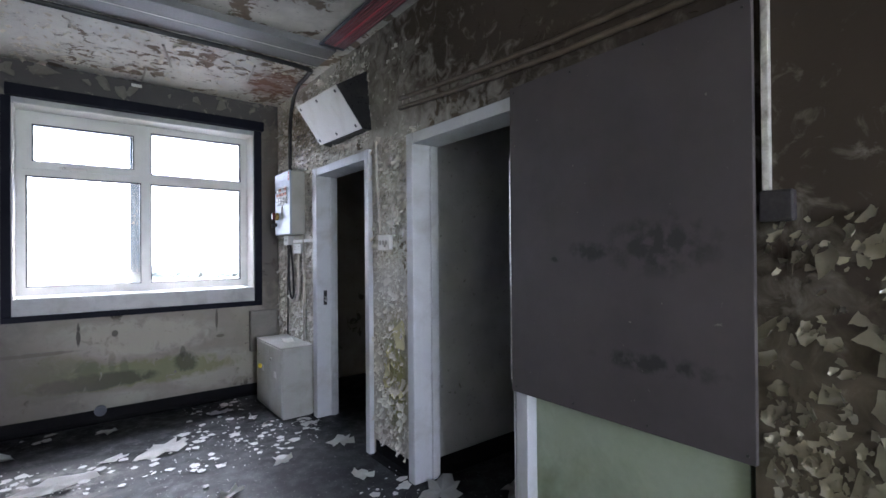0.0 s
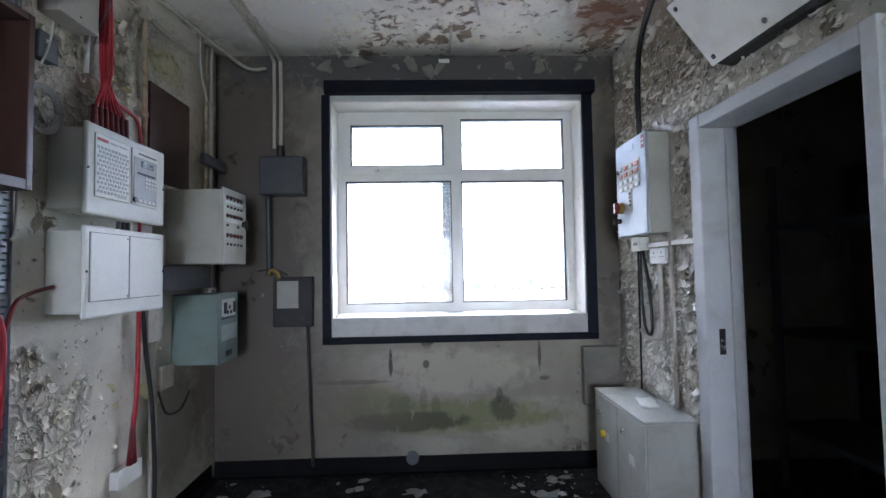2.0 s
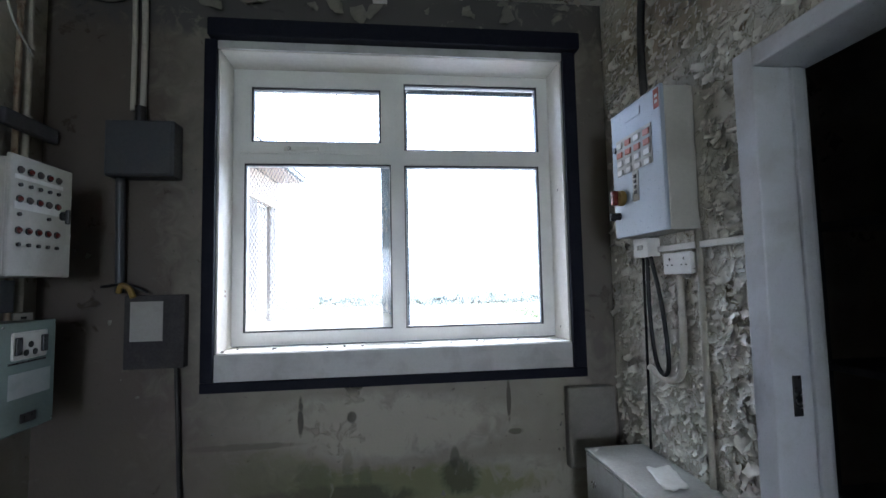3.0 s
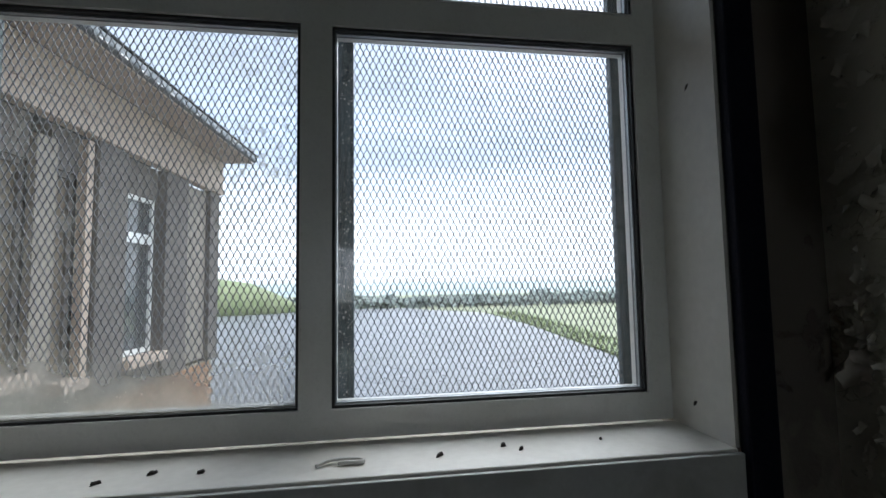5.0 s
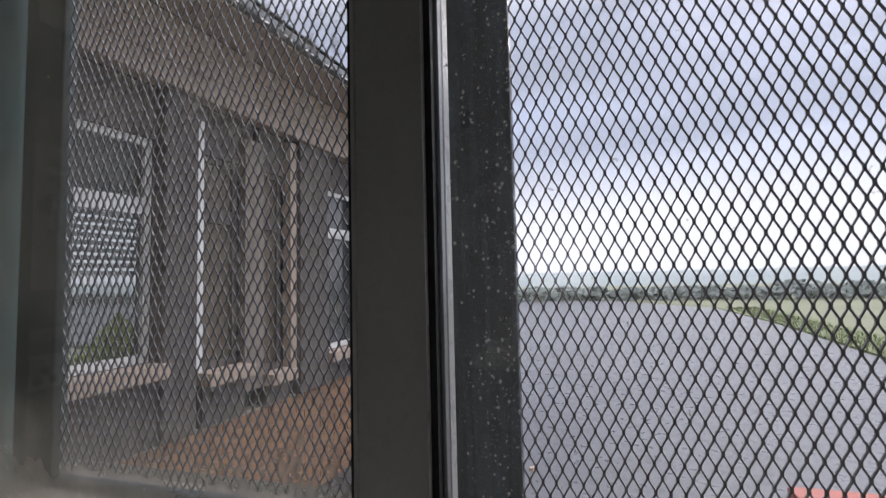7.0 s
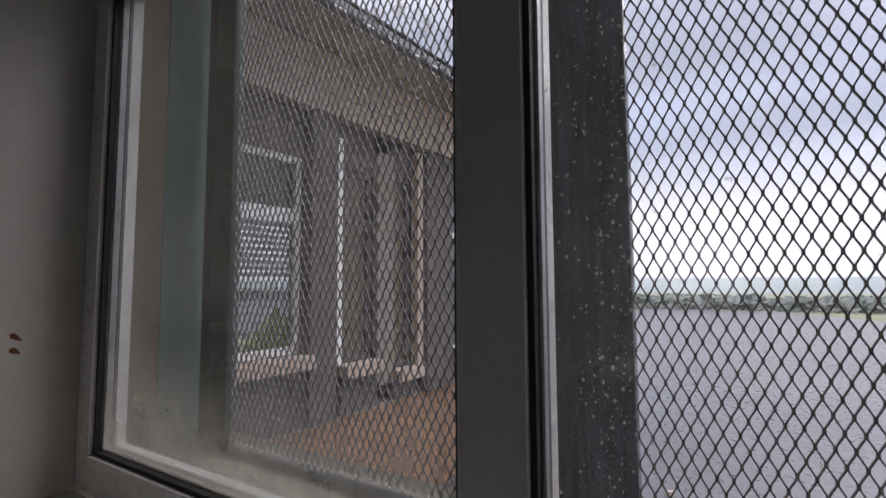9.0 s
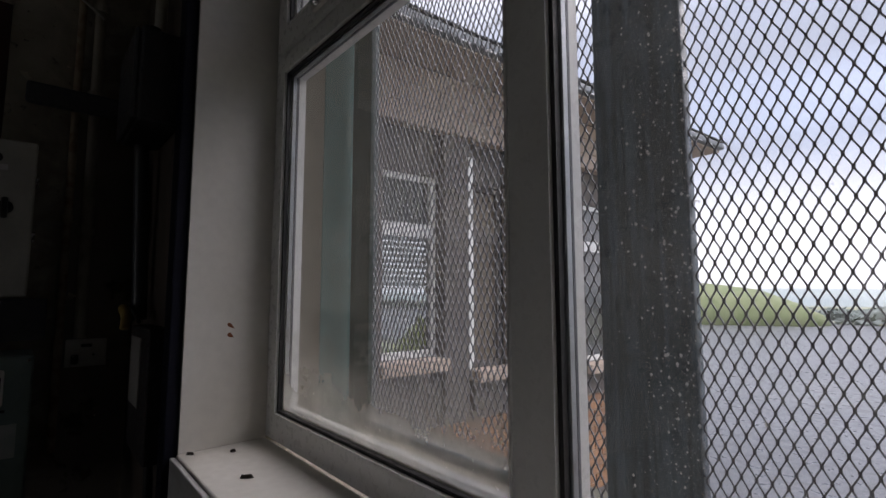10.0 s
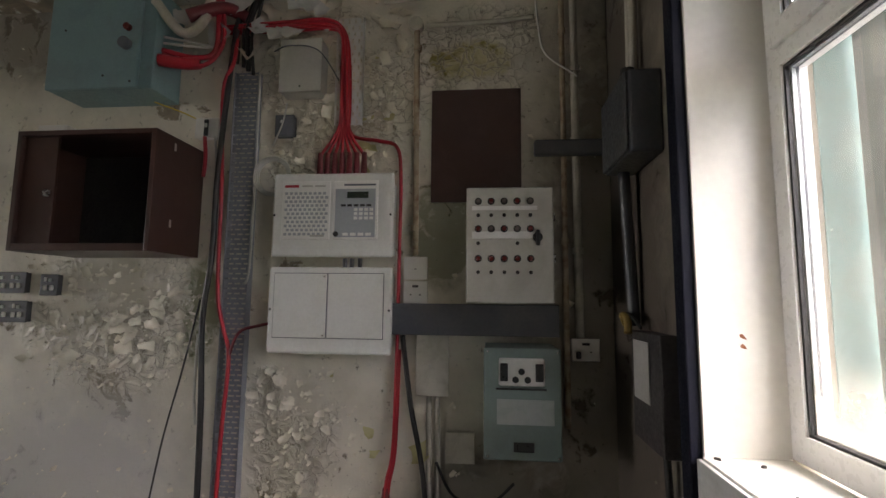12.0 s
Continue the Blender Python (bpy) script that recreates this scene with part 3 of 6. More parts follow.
def ring(x0, x1, z0, z1, w, y0, y1, bm=None, wb=None, wt=None):
    """A rectangular frame in the window's plane: four mitred bars joined."""
    b = bm or bmesh.new()
    wb, wt = w if wb is None else wb, w if wt is None else wt
    return slab_with_holes("y", y0, y1, x0, x1, z0, z1, [(x0 + w, x1 - w, z0 + wb, z1 - wt)], b)


def flakes(seed, count, axis, plane, out, u, v, size, curl=(0.5, 1.6), density=None, bm=None, droop=1.0, lean=0.0):
    """Curled scraps of paint standing off a wall or ceiling. axis: the wall's normal axis; out: +1 or -1, the side on which the room lies."""
    rnd = random.Random(seed)
    b = bm or bmesh.new()
    made = 0
    for _ in range(count * 6):
        if made >= count:
            break
        cu, cv = rnd.uniform(*u), rnd.uniform(*v)
        if density and density(cu, cv) < rnd.random():
            continue
        made += 1
        s = rnd.uniform(*size) * (0.55 + rnd.random() ** 2)
        wdt, hgt = s * rnd.uniform(0.6, 1.3), s * rnd.uniform(0.7, 1.5)
        ang = lean + rnd.gauss(0, 0.7) * droop + (0 if droop < 1.5 else rnd.uniform(0, 6.28))
        bend = rnd.uniform(*curl)
        grid = []
        skew, wob = rnd.gauss(0, 0.25), [rnd.uniform(0.75, 1.15) for _ in range(6)]
        tip = rnd.uniform(0.5, 1.05)
        for j in range(6):
            f = j / 5
            th = bend * f
            reach = hgt * (math.sin(th) / bend)
            lift = hgt * (1 - math.cos(th)) / bend + 0.001
            row = []
            for i in (-1, -0.5, 0, 0.5, 1):
                narrow = (1 - (1 - tip) * f) * wob[j]
                a, c = i * wdt / 2 * narrow + skew * f * s, -reach * (1 - 0.25 * abs(i) * f) + rnd.gauss(0, 0.02) * s
                du, dv = a * math.cos(ang) - c * math.sin(ang), a * math.sin(ang) + c * math.cos(ang)
                n = plane + out * (lift + (0.14 * s * i * i * f))
                p = {"x": (n, cu + du, cv + dv), "y": (cu + du, n, cv + dv), "z": (cu + du, cv + dv, n)}[axis]
                row.append(b.verts.new(p))
            grid.append(row)
        for j in range(5):
            for i in range(4):
                b.faces.new((grid[j][i], grid[j][i + 1], grid[j + 1][i + 1], grid[j + 1][i]))
    return b


def screw(p, n, parent, r=0.004, material=None):
    p, n = Vector(p), Vector(n)
    return part("screw", cyl(p, p + n * 0.003, r, 8), material or M_CHROME, parent)

# ---- the room ----
WX, EX, SY, CZ = -1.65, 1.11, -9.0, 2.84      # west, east and south walls, ceiling
D2 = (-1.875, -1.045, 0.0, 2.0)               # narrow doorway, y and z
D1 = (-3.262, -2.465, 0.0, 2.0)               # wide doorway
D0 = (-4.2, -3.34, 0.0, 2.0)                  # boarded doorway

b = bmesh.new()
bmesh.ops.create_grid(b, x_segments=40, y_segments=60, size=0.5)
for v in b.verts:
    v.co = Vector((0.75 + v.co.x * 5.0, -3.2 + v.co.y * 6.6, 0.006 * noise.noise(Vector((v.co.x * 9, v.co.y * 12, 0)))))
piece("floor", b, M_FLOOR, "worn black vinyl floor strewn with fallen white paint", "floor")

wall_west = piece("wall_west", slab_with_holes("x", WX - 0.2, WX, SY - 0.2, 0.0, -0.02, CZ + 0.05, []), M_WEST, "cream plaster wall with peeling paint, mould and a painted-in corner shade", "wall")
wall_east = piece("wall_east", slab_with_holes("x", EX, EX + 0.14, SY - 0.2, 0.0, -0.02, CZ + 0.05, [(D2[0] - 0.055, D2[1] + 0.08, -0.02, 2.062), (D1[0] - 0.008, D1[1] + 0.065, -0.02, 2.062), (*D0[:2], -0.02, D0[3])]), M_EAST, "brown stained wall with curling glossy paint, painted darker high up and at the near end", "wall")
wall_north = piece("wall_north", slab_with_holes("y", 0.0, 0.262, WX - 0.2, 3.3, -0.02, CZ + 0.05, [(-0.874, 0.874, 0.99, 2.53)]), M_NORTH, "damp cream window wall with mould, its colour darkened for backlight", "wall")
piece("wall_north_outer", slab_with_holes("y", 0.263, 0.62, -2.2, 3.3, -0.6, 3.2, [(-1.05, 1.03, 0.985, 2.63)]), M_BEIGE_EXT, "rendered outer leaf of the window wall", "wall")
# unseen end wall; its opening is added to hold the fill lamp
piece("wall_south", slab_with_holes("y", SY - 0.2, SY, WX - 0.2, 3.3, -0.02, CZ + 0.05, [(-0.8, 0.4, 1.0, 2.2)]), M_PLAIN_WALL, "plain grey end wall, unseen, with an added opening for the fill lamp", "wall")
piece("wall_far_east", box(3.1, 3.3, SY, -0.001, -0.02, CZ), M_PLAIN_WALL, "dim wall of the rooms beyond the doorways", "wall")
piece("wall_partition_1", box(EX + 0.141, 3.1, -2.44, -2.34, 0, CZ), M_PLAIN_WALL, "grey partition inside the wide doorway", "wall")
piece("wall_partition_2", box(EX + 0.141, 3.1, -4.5, -4.4, 0, CZ), M_PLAIN_WALL, "grey partition behind the boarded doorway", "wall")
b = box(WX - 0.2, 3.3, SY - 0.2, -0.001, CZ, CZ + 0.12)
piece("ceiling", b, M_CEIL, "stained plaster ceiling with peeling paint, dark brown away from the window", "ceiling")
piece("roof_deck", box(WX - 0.4, 3.4, SY - 0.4, 0.9, 3.21, 3.3), M_ROOF, "flat roof over the room", "roof")

# coved vinyl skirting, lifting a little along the window wall
def skirting(name, line, n):
    b = bmesh.new()
    (x0, y0), (x1, y1) = line
    k = 24
    prof = ((0.0, 0.105), (0.004, 0.105), (0.006, 0.03), (0.02, 0.008), (0.045, 0.003), (0.045, 0.0), (0.0, 0.0))
    rows = []
    for i in range(k + 1):
        f = i / k
        w = 0.006 * noise.noise(Vector((f * 6, x0 * 3, y0)))
        rows.append([b.verts.new((x0 + (x1 - x0) * f + n[0] * p, y0 + (y1 - y0) * f + n[1] * p, z + (w if z > 0.05 else 0))) for p, z in prof])
    for a, c in zip(rows, rows[1:]):
        for j in range(len(prof)):
            b.faces.new((a[j], a[(j + 1) % len(prof)], c[(j + 1) % len(prof)], c[j]))
    b.faces.new(rows[0]), b.faces.new(rows[-1][::-1])
    bmesh.ops.recalc_face_normals(b, faces=b.faces)
    return piece(name, b, M_SKIRT, "black coved vinyl skirting", "skirting")


skirting("baseboard_north", ((WX, 0.0), (EX, 0.0)), (0, -1))
skirting("baseboard_west", ((WX, SY), (WX, -0.05)), (1, 0))
skirting("baseboard_east", ((EX, -2.38), (EX, -1.96)), (-1, 0))
skirting("baseboard_east_far", ((EX, -0.96), (EX, -0.05)), (-1, 0))
skirting("baseboard_east_near", ((EX, SY), (EX, -4.28)), (-1, 0))
skirting("baseboard_partition", ((EX + 0.145, -2.441), (3.1, -2.441)), (0, -1))


# ---- doorways ----
def doorway(name, span, near_post, far_post, label, head=2.065):
    """Linings and flat frames round an opening in the east wall."""
    y0, y1, _, z1 = span
    d = thing(name, (EX, (y0 + y1) / 2, 0), label, "door frame", kind="structure")
    face, deep = 1.075, EX + 0.155
    part("jamb", box(face, deep, y0 - near_post, y0, 0, head, 0.005), M_FRAME, d)
    part("jamb", box(face, deep, y1, y1 + far_post, 0, head, 0.005), M_FRAME, d)
    part("head_jamb", box(face + 0.002, deep, y0 + 0.001, y1 - 0.001, z1, head - 0.002, 0.005), M_FRAME, d)
    part("door_stop", box(EX + 0.09, EX + 0.13, y1 - 0.014, y1 - 0.0005, 0, z1 - 0.001, 0.003), M_FRAME, d)
    return d


d2 = doorway("door_2", D2, 0.055, 0.08, "narrow white-painted door frame with no door hung")
strike = part("strike_plate", box(1.135, 1.165, -1.049, -1.0455, 0.93, 1.05, 0.002), M_BLACKP, d2, "black metal latch keep")
part("latch_hole", box(1.142, 1.158, -1.0525, -1.0492, 0.955, 1.0), M_CHROME, strike)
d1 = doorway("door_1", D1, 0.006, 0.065, "wide white-painted door frame, open and dark beyond")
# the boarded door
d0 = thing("boarded_door", (EX, -3.77, 0), "pale green door boarded over with a dark brown hardboard sheet", "door")
part("door_leaf", box(EX + 0.02, EX + 0.06, -4.18, -3.345, 0.008, 1.99, 0.003), M_GREENDOOR, d0, "pale green painted door, mildewed")
part("frame_post", box(1.075, EX + 0.04, -3.342, -3.275, 0, 0.742, 0.004), M_FRAME, d0)
board = part("hardboard_sheet", box(1.052, 1.074, -4.222, -3.276, 0.745, 2.085, 0.002), M_BOARD, d0, "dark brown hardboard sheet with scuffs")
part("edge_strip", cyl((1.06, -3.268, 0.78), (1.06, -3.268, 1.78), 0.005, 8), M_CHROME, d0)
for y in (-4.2, -3.9, -3.6, -3.3):
    for z in (0.77, 2.06):
        part("nail", cyl((1.052, y, z), (1.0495, y, z), 0.004, 8), M_BLACKP, board)
trim = thing_mesh("wall_trim_strip", box(1.085, EX - 0.001, -4.252, -4.232, 1.53, 2.8, 0.003), M_CHIPW, "white chipped rusty vertical trim strip beside the board", "trim")
thing_mesh("wall_bracket", box(1.075, EX - 0.001, -4.31, -4.226, 1.44, 1.528, 0.006), M_DARK, "dark brown metal bracket fixed to the peeling wall", "bracket")

# beyond the narrow doorway: dark shelving
sh = thing("dark_shelving", (2.0, -1.3, 0), "dark shelving rack in the unlit room beyond", "shelving")
for z in (0.35, 0.92, 1.55):
    part("shelf", box(1.9, 2.4, -2.2, -0.35, z, z + 0.035, 0.004), M_DARKGREY, sh)
for y in (-2.18, -0.4):
    for x in (1.91, 2.36):
        part("upright", box(x, x + 0.035, y, y + 0.035, 0, 1.95), M_DARKGREY, sh)
part("back_panel", box(2.41, 2.44, -2.2, -0.35, 0.1, 1.95), M_BROWN, sh)

# ---- the window ----
win = thing("window_1", (0, 0.2, 1.04), "white plastic four-pane window with a top-hung vent", "window", kind="structure")
FY0, FY1 = 0.202, 0.258
PANES = {"LL": (-0.807, -0.036, 1.108, 2.000), "LR": (0.036, 0.800, 1.108, 1.996), "UL": (-0.768, -0.088, 2.112, 2.412), "UR": (0.040, 0.804, 2.078, 2.458)}
b = slab_with_holes("y", FY0, FY1, -0.868, 0.868, 1.041, 2.513, [(PANES["LL"][0], PANES["LL"][1], PANES["LL"][2], PANES["LL"][3]), (PANES["LR"][0], 0.802, 1.108, 1.996), (-0.812, -0.044, 2.066, 2.455), (0.040, 0.804, 2.078, 2.458)])
part("window_frame", b, M_UPVC, win)
sash = part("vent_sash", ring(-0.825, -0.032, 2.052, 2.468, 0.0555, 0.187, 0.2, wb=0.058, wt=0.054), M_UPVC, win, "opening top-hung sash")
part("sash_inner", ring(-0.811, -0.0445, 2.067, 2.454, 0.043, 0.2005, 0.25, wb=0.045, wt=0.042), M_UPVC, sash)
h = part("stay_handle", box(-0.60, -0.42, 0.172, 0.186, 2.062, 2.086, 0.006), M_WPLASTIC, sash, "white vent latch handle")
part("latch_knob", cyl((-0.57, 0.174, 2.07), (-0.57, 0.159, 2.075), 0.011, 12, None, None, 0.003), M_CHROME, h)
for key, (x0, x1, z0, z1) in PANES.items():
    y = 0.204 if key != "UL" else 0.19
    part("gasket", ring(x0, x1, z0, z1, 0.0065, y + 0.002, y + 0.012), M_GASKET, win)
    part("bead_lip", ring(x0 - 0.004, x1 + 0.004, z0 - 0.004, z1 + 0.004, 0.0039, y - 0.006, y + 0.004), M_UPVC, win)
    part("spacer_bar", ring(x0 + 0.004, x1 - 0.004, z0 + 0.004, z1 - 0.004, 0.006, y + 0.016, y + 0.026), M_GALV, win)
    part("outer_gasket", ring(x0 + 0.002, x1 - 0.002, z0 + 0.002, z1 - 0.002, 0.0075, y + 0.0285, y + 0.033), M_STEELBOX, win)
    part("outer_bead", ring(x0 + 0.001, x1 - 0.001, z0 + 0.001, z1 - 0.001, 0.0085, y + 0.0335, y + 0.052), M_UPVC, win)
    g = bmesh.new()
    f = g.faces.new([g.verts.new(p) for p in ((x0 + 0.005, y + 0.014, z0 + 0.005), (x1 - 0.005, y + 0.014, z0 + 0.005), (x1 - 0.005, y + 0.014, z1 - 0.005), (x0 + 0.005, y + 0.014, z1 - 0.005))])
    p = part("pane", g, M_GLASSD if key == "LL" else M_GLASS, win)
    p.visible_shadow = False
part("window_sill", box(-0.868, 0.868, -0.004, 0.201, 1.012, 1.037, 0.004), M_REVEAL, win, "white painted inner sill")
part("reveal_lining", box(-0.873, -0.864, 0.0, 0.201, 1.0375, 2.513), M_REVEAL, win, "cream painted reveal with a rust mark")
part("reveal_lining", box(0.864, 0.873, 0.0, 0.201, 1.0375, 2.513), M_REVEAL, win, "cream painted reveal with screw holes")
part("reveal_lining", box(-0.8635, 0.8635, 0.0, 0.201, 2.5135, 2.5295), M_REVEAL, win)
part("sill_fascia", box(-0.872, 0.872, -0.016, -0.0045, 0.905, 1.031, 0.002), M_SILLFACE, win, "grey board under the sill")
part("head_board", box(-0.872, 0.872, -0.018, -0.002, 2.515, 2.556, 0.002), M_SILLFACE, win)
part("trim_side", box(-0.93, -0.8735, -0.03, -0.001, 0.905, 2.557, 0.004), M_NAVY, win, "chipped navy black timber trim")
part("trim_side", box(0.8735, 0.942, -0.03, -0.001, 0.905, 2.557, 0.004), M_NAVY, win)
part("trim_bottom", box(-0.93, 0.942, -0.032, -0.001, 0.858, 0.9045, 0.004), M_NAVY, win)
part("trim_top", box(-0.905, 0.955, -0.07, -0.001, 2.5575, 2.645, 0.006), M_NAVY, win)
# marks on the reveal
rnd = random.Random(5)
def chip(p, r, n, material, name, parent, seed):
    q = random.Random(seed)
    b = bmesh.new()
    n = Vector(n)
    u = n.orthogonal().normalized()
    w = n.cross(u)
    k = 9
    ringv = [Vector(p) + (u * math.cos(i * math.tau / k) * r[0] + w * math.sin(i * math.tau / k) * r[1]) * q.uniform(0.55, 1.15) for i in range(k)]
    lo = [b.verts.new(v) for v in ringv]
    hi = [b.verts.new(Vector(p) + (v - Vector(p)) * 0.75 + n * r[2] * q.uniform(0.6, 1.2)) for v in ringv]
    for i in range(k):
        b.faces.new((lo[i], lo[(i + 1) % k], hi[(i + 1) % k], hi[i]))
    b.faces.new(hi)
    bmesh.ops.recalc_face_normals(b, faces=b.faces)
    return part(name, b, material, parent) if parent else b


for p, r in (((-0.8639, 0.104, 1.327), (0.012, 0.006, 0.001)), ((-0.8639, 0.104, 1.303), (0.01, 0.007, 0.001))):
    chip(p, (r[1], r[0], r[2]), (1, 0, 0), M_STAIN, "rust_mark", win, 3)
for p in ((0.8639, 0.088, 1.838), (0.8639, 0.117, 1.098)):
    chip(p, (0.006, 0.012, 0.001), (-1, 0, 0), M_MUD, "screw_hole", win, 7)

# things lying on the sill
for i, (x, y, rx, ry) in enumerate(((-0.62, 0.07, 0.016, 0.006), (-0.80, 0.10, 0.008, 0.004), (-0.845, 0.02, 0.009, 0.004), (0.40, 0.10, 0.009, 0.006), (0.43, 0.075, 0.011, 0.004), (0.26, 0.07, 0.012, 0.004), (-0.28, 0.08, 0.011, 0.005), (-0.19, 0.07, 0.01, 0.005), (-0.36, 0.05, 0.013, 0.004), (0.62, 0.1, 0.006, 0.003))):
    thing_mesh("debris_scrap", chip((x, y, 1.0375), (rx, ry, 0.006), (0, 0, 1), M_MUD, "", None, i), M_MUD, "dark dead leaf scrap lying on the white sill", "debris", "scraps on the sill")
b = tube([(0.02, 0.05, 1.042), (0.05, 0.072, 1.044), (0.1, 0.07, 1.043), (0.105, 0.058, 1.042), (0.06, 0.058, 1.042)], 0.004, 6)
thing_mesh("plastic_loop", b, M_WPLASTIC, "small translucent plastic loop on the sill", "scrap", smooth=True)

# ---- mesh guard outside the glass ----
GY = 0.55
guard = thing("window_guard", (0, GY, 1.0), "dark steel frame with expanded metal mesh over the window", "security grille")
for x0, x1 in ((-1.03, -0.912), (-0.095, 0.072), (0.925, 1.005)):
    part("post", box(x0, x1, GY - 0.012, GY + 0.02, 0.99, 2.62, 0.004), M_POSTG if x0 < -1 else M_POST, guard)
for x0, x1 in ((-0.911, -0.096), (0.073, 0.924)):
    part("rail", box(x0, x1, GY - 0.01, GY + 0.015, 2.545, 2.62, 0.004), M_POST, guard)
    part("rail", box(x0, x1, GY - 0.01, GY + 0.015, 0.986, 1.004, 0.004), M_POST, guard)


def expanded_metal(x0, x1, z0, z1, y, sw=0.0199, lw=0.041, wire=0.0013, depth=0.0015):
    """Zigzag strands that meet at short upright knuckles."""
    b = bmesh.new()
    n = int((x1 - x0) / sw) * 2 + 2
    m = int((z1 - z0) / lw) + 1
    for i in range(n):
        xc = x0 + (i + 0.5) * sw / 2
        pts = []
        for j in range(m + 1):
            zb = z0 + j * lw
            s = 1 if i % 2 == 0 else -1
            o = sw / 4 - wire * 0.7
            for dz, sx in ((0.0, s), (0.075, s), (0.425, -s), (0.575, -s), (0.925, s)):
                pts.append((xc + sx * o, zb + dz * lw))
        prev = None
        for (x, z) in pts:
            if z > z1 or x < x0 - 0.004 or x > x1 + 0.004:
                prev = None
                continue
            cur = [b.verts.new((x - wire, y - depth, z)), b.verts.new((x + wire, y - depth, z)), b.verts.new((x + wire, y + depth, z)), b.verts.new((x - wire, y + depth, z))]
            if prev:
                for k in range(4):
                    b.faces.new((prev[k], prev[(k + 1) % 4], cur[(k + 1) % 4], cur[k]))
            prev = cur
    return b


drops = bmesh.new()
q = random.Random(77)
for _ in range(1100):
    x, z = 0.072 - abs(q.gauss(0, 0.06)), q.uniform(1.02, 2.5)
    if x < -0.09:
        continue
    r = 0.0007 + 0.0026 * q.random() ** 4
    t6 = [drops.verts.new((x + r * dx, GY - 0.012 - r * dy, z + r * dz)) for dx, dy, dz in ((1, 0, 0), (0, 0, 1.3), (-1, 0, 0), (0, 0, -1.3), (0, 0.8, 0.1))]
    for k in range(4):
        drops.faces.new((t6[k], t6[(k + 1) % 4], t6[4]))
tagged(part("rain_drops", drops, M_DROP, guard, "rain drops on the steel post", True), kind="stuff")
tagged(part("mesh_panel", expanded_metal(-0.912, -0.095, 1.004, 2.545, GY + 0.004), M_MESHM, guard, "expanded metal mesh"), kind="stuff")
tagged(part("mesh_panel", expanded_metal(0.072, 0.925, 1.004, 2.545, GY + 0.004), M_MESHM, guard, "expanded metal mesh"), kind="stuff")
# outer sill and the painted edges of the outer reveal
piece("outer_sill", box(-1.06, 1.04, 0.264, 0.68, 0.93, 0.984, 0.01), M_SILLEXT, "rendered outer window sill", "sill")
piece("reveal_paint_west", box(-1.052, -1.046, 0.44, 0.622, 0.985, 2.63), M_TEAL_EXT, "faded teal paint on the outer reveal", "paint")
piece("reveal_paint_east", box(1.026, 1.034, 0.44, 0.622, 0.985, 2.63), M_TEAL_EXT, "faded teal paint on the outer reveal", "paint")

# ---- west wall: panels and boxes ----
def fire_panel():
    t = thing("alarm_panel", (WX, -1.17, 1.58), "pale grey fire alarm panel with a dot grille and keypad", "control panel")
    x = -1.487
    part("case", box(WX, x - 0.02, -1.405, -0.93, 1.60, 1.915, 0.006), M_LIGHTBOX, t)
    cov = part("cover", box(x - 0.0195, x, -1.428, -0.91, 1.581, 1.935, 0.010), M_LIGHTBOX, t)
    part("grille_plate", box(x - 0.001, x + 0.004, -1.385, -1.178, 1.652, 1.90, 0.004), M_WPLASTIC, cov)
    k = part("keypad_plate", box(x - 0.001, x + 0.005, -1.165, -0.975, 1.652, 1.90, 0.004), M_WPLASTIC, cov)
    part("keypad_field", box(x + 0.0052, x + 0.0072, -1.155, -0.985, 1.662, 1.865, 0.001), M_STEELPALE, k)
    part("display", box(x + 0.0074, x + 0.0095, -1.105, -1.015, 1.825, 1.852, 0.001), M_LCD, k)
    part("heading", box(x + 0.005, x + 0.0058, -1.12, -0.985, 1.878, 1.886), M_STEELBOX, k)
    part("mark_strip", box(x + 0.004, x + 0.0055, -1.375, -1.315, 1.873, 1.884), M_RED, cov, "red heading strip")
    for y in (-1.30, -1.245):
        part("heading", box(x + 0.004, x + 0.0055, y, y + 0.045, 1.875, 1.882), M_GREYBOX, cov)
    for r in range(11):
        for c in range(9):
            y = -1.374 + c * 0.0205 + (0.010 if r % 2 else 0)
            z = 1.853 - r * 0.0172
            part("grille_dot", box(x + 0.004, x + 0.0052, y, y + 0.013, z - 0.011, z), M_STEELPALE, cov)
    for r in range(3):
        for c in range(4):
            part("key", box(x + 0.0073, x + 0.0095, -1.075 + c * 0.022, -1.06 + c * 0.022, 1.735 + r * 0.018, 1.747 + r * 0.018, 0.001), M_WPLASTIC, k)
    for c in range(5):
        part("key", box(x + 0.0073, x + 0.0095, -1.13 + c * 0.027, -1.11 + c * 0.027, 1.79, 1.799), M_BLACKP, k)
    for c in range(4):
        part("key", box(x + 0.0073, x + 0.0095, -1.12 + c * 0.032, -1.097 + c * 0.032, 1.668, 1.68, 0.001), M_WPLASTIC, k)
    part("key_switch", cyl((x + 0.004, -1.148, 1.675), (x + 0.014, -1.148, 1.675), 0.011, 14), M_BLACKP, k)
    part("badge", box(x + 0.004, x + 0.0055, -1.26, -1.2, 1.664, 1.673), M_GREYBOX, cov)
    for y in (-1.418, -0.922):
        screw((x, y, 1.757), (1, 0, 0), cov, 0.005, M_BLACKP)


M_STEELPALE = plain("cool_grey_panel", (0.36, 0.38, 0.40), 0.4, dirt=0.2)


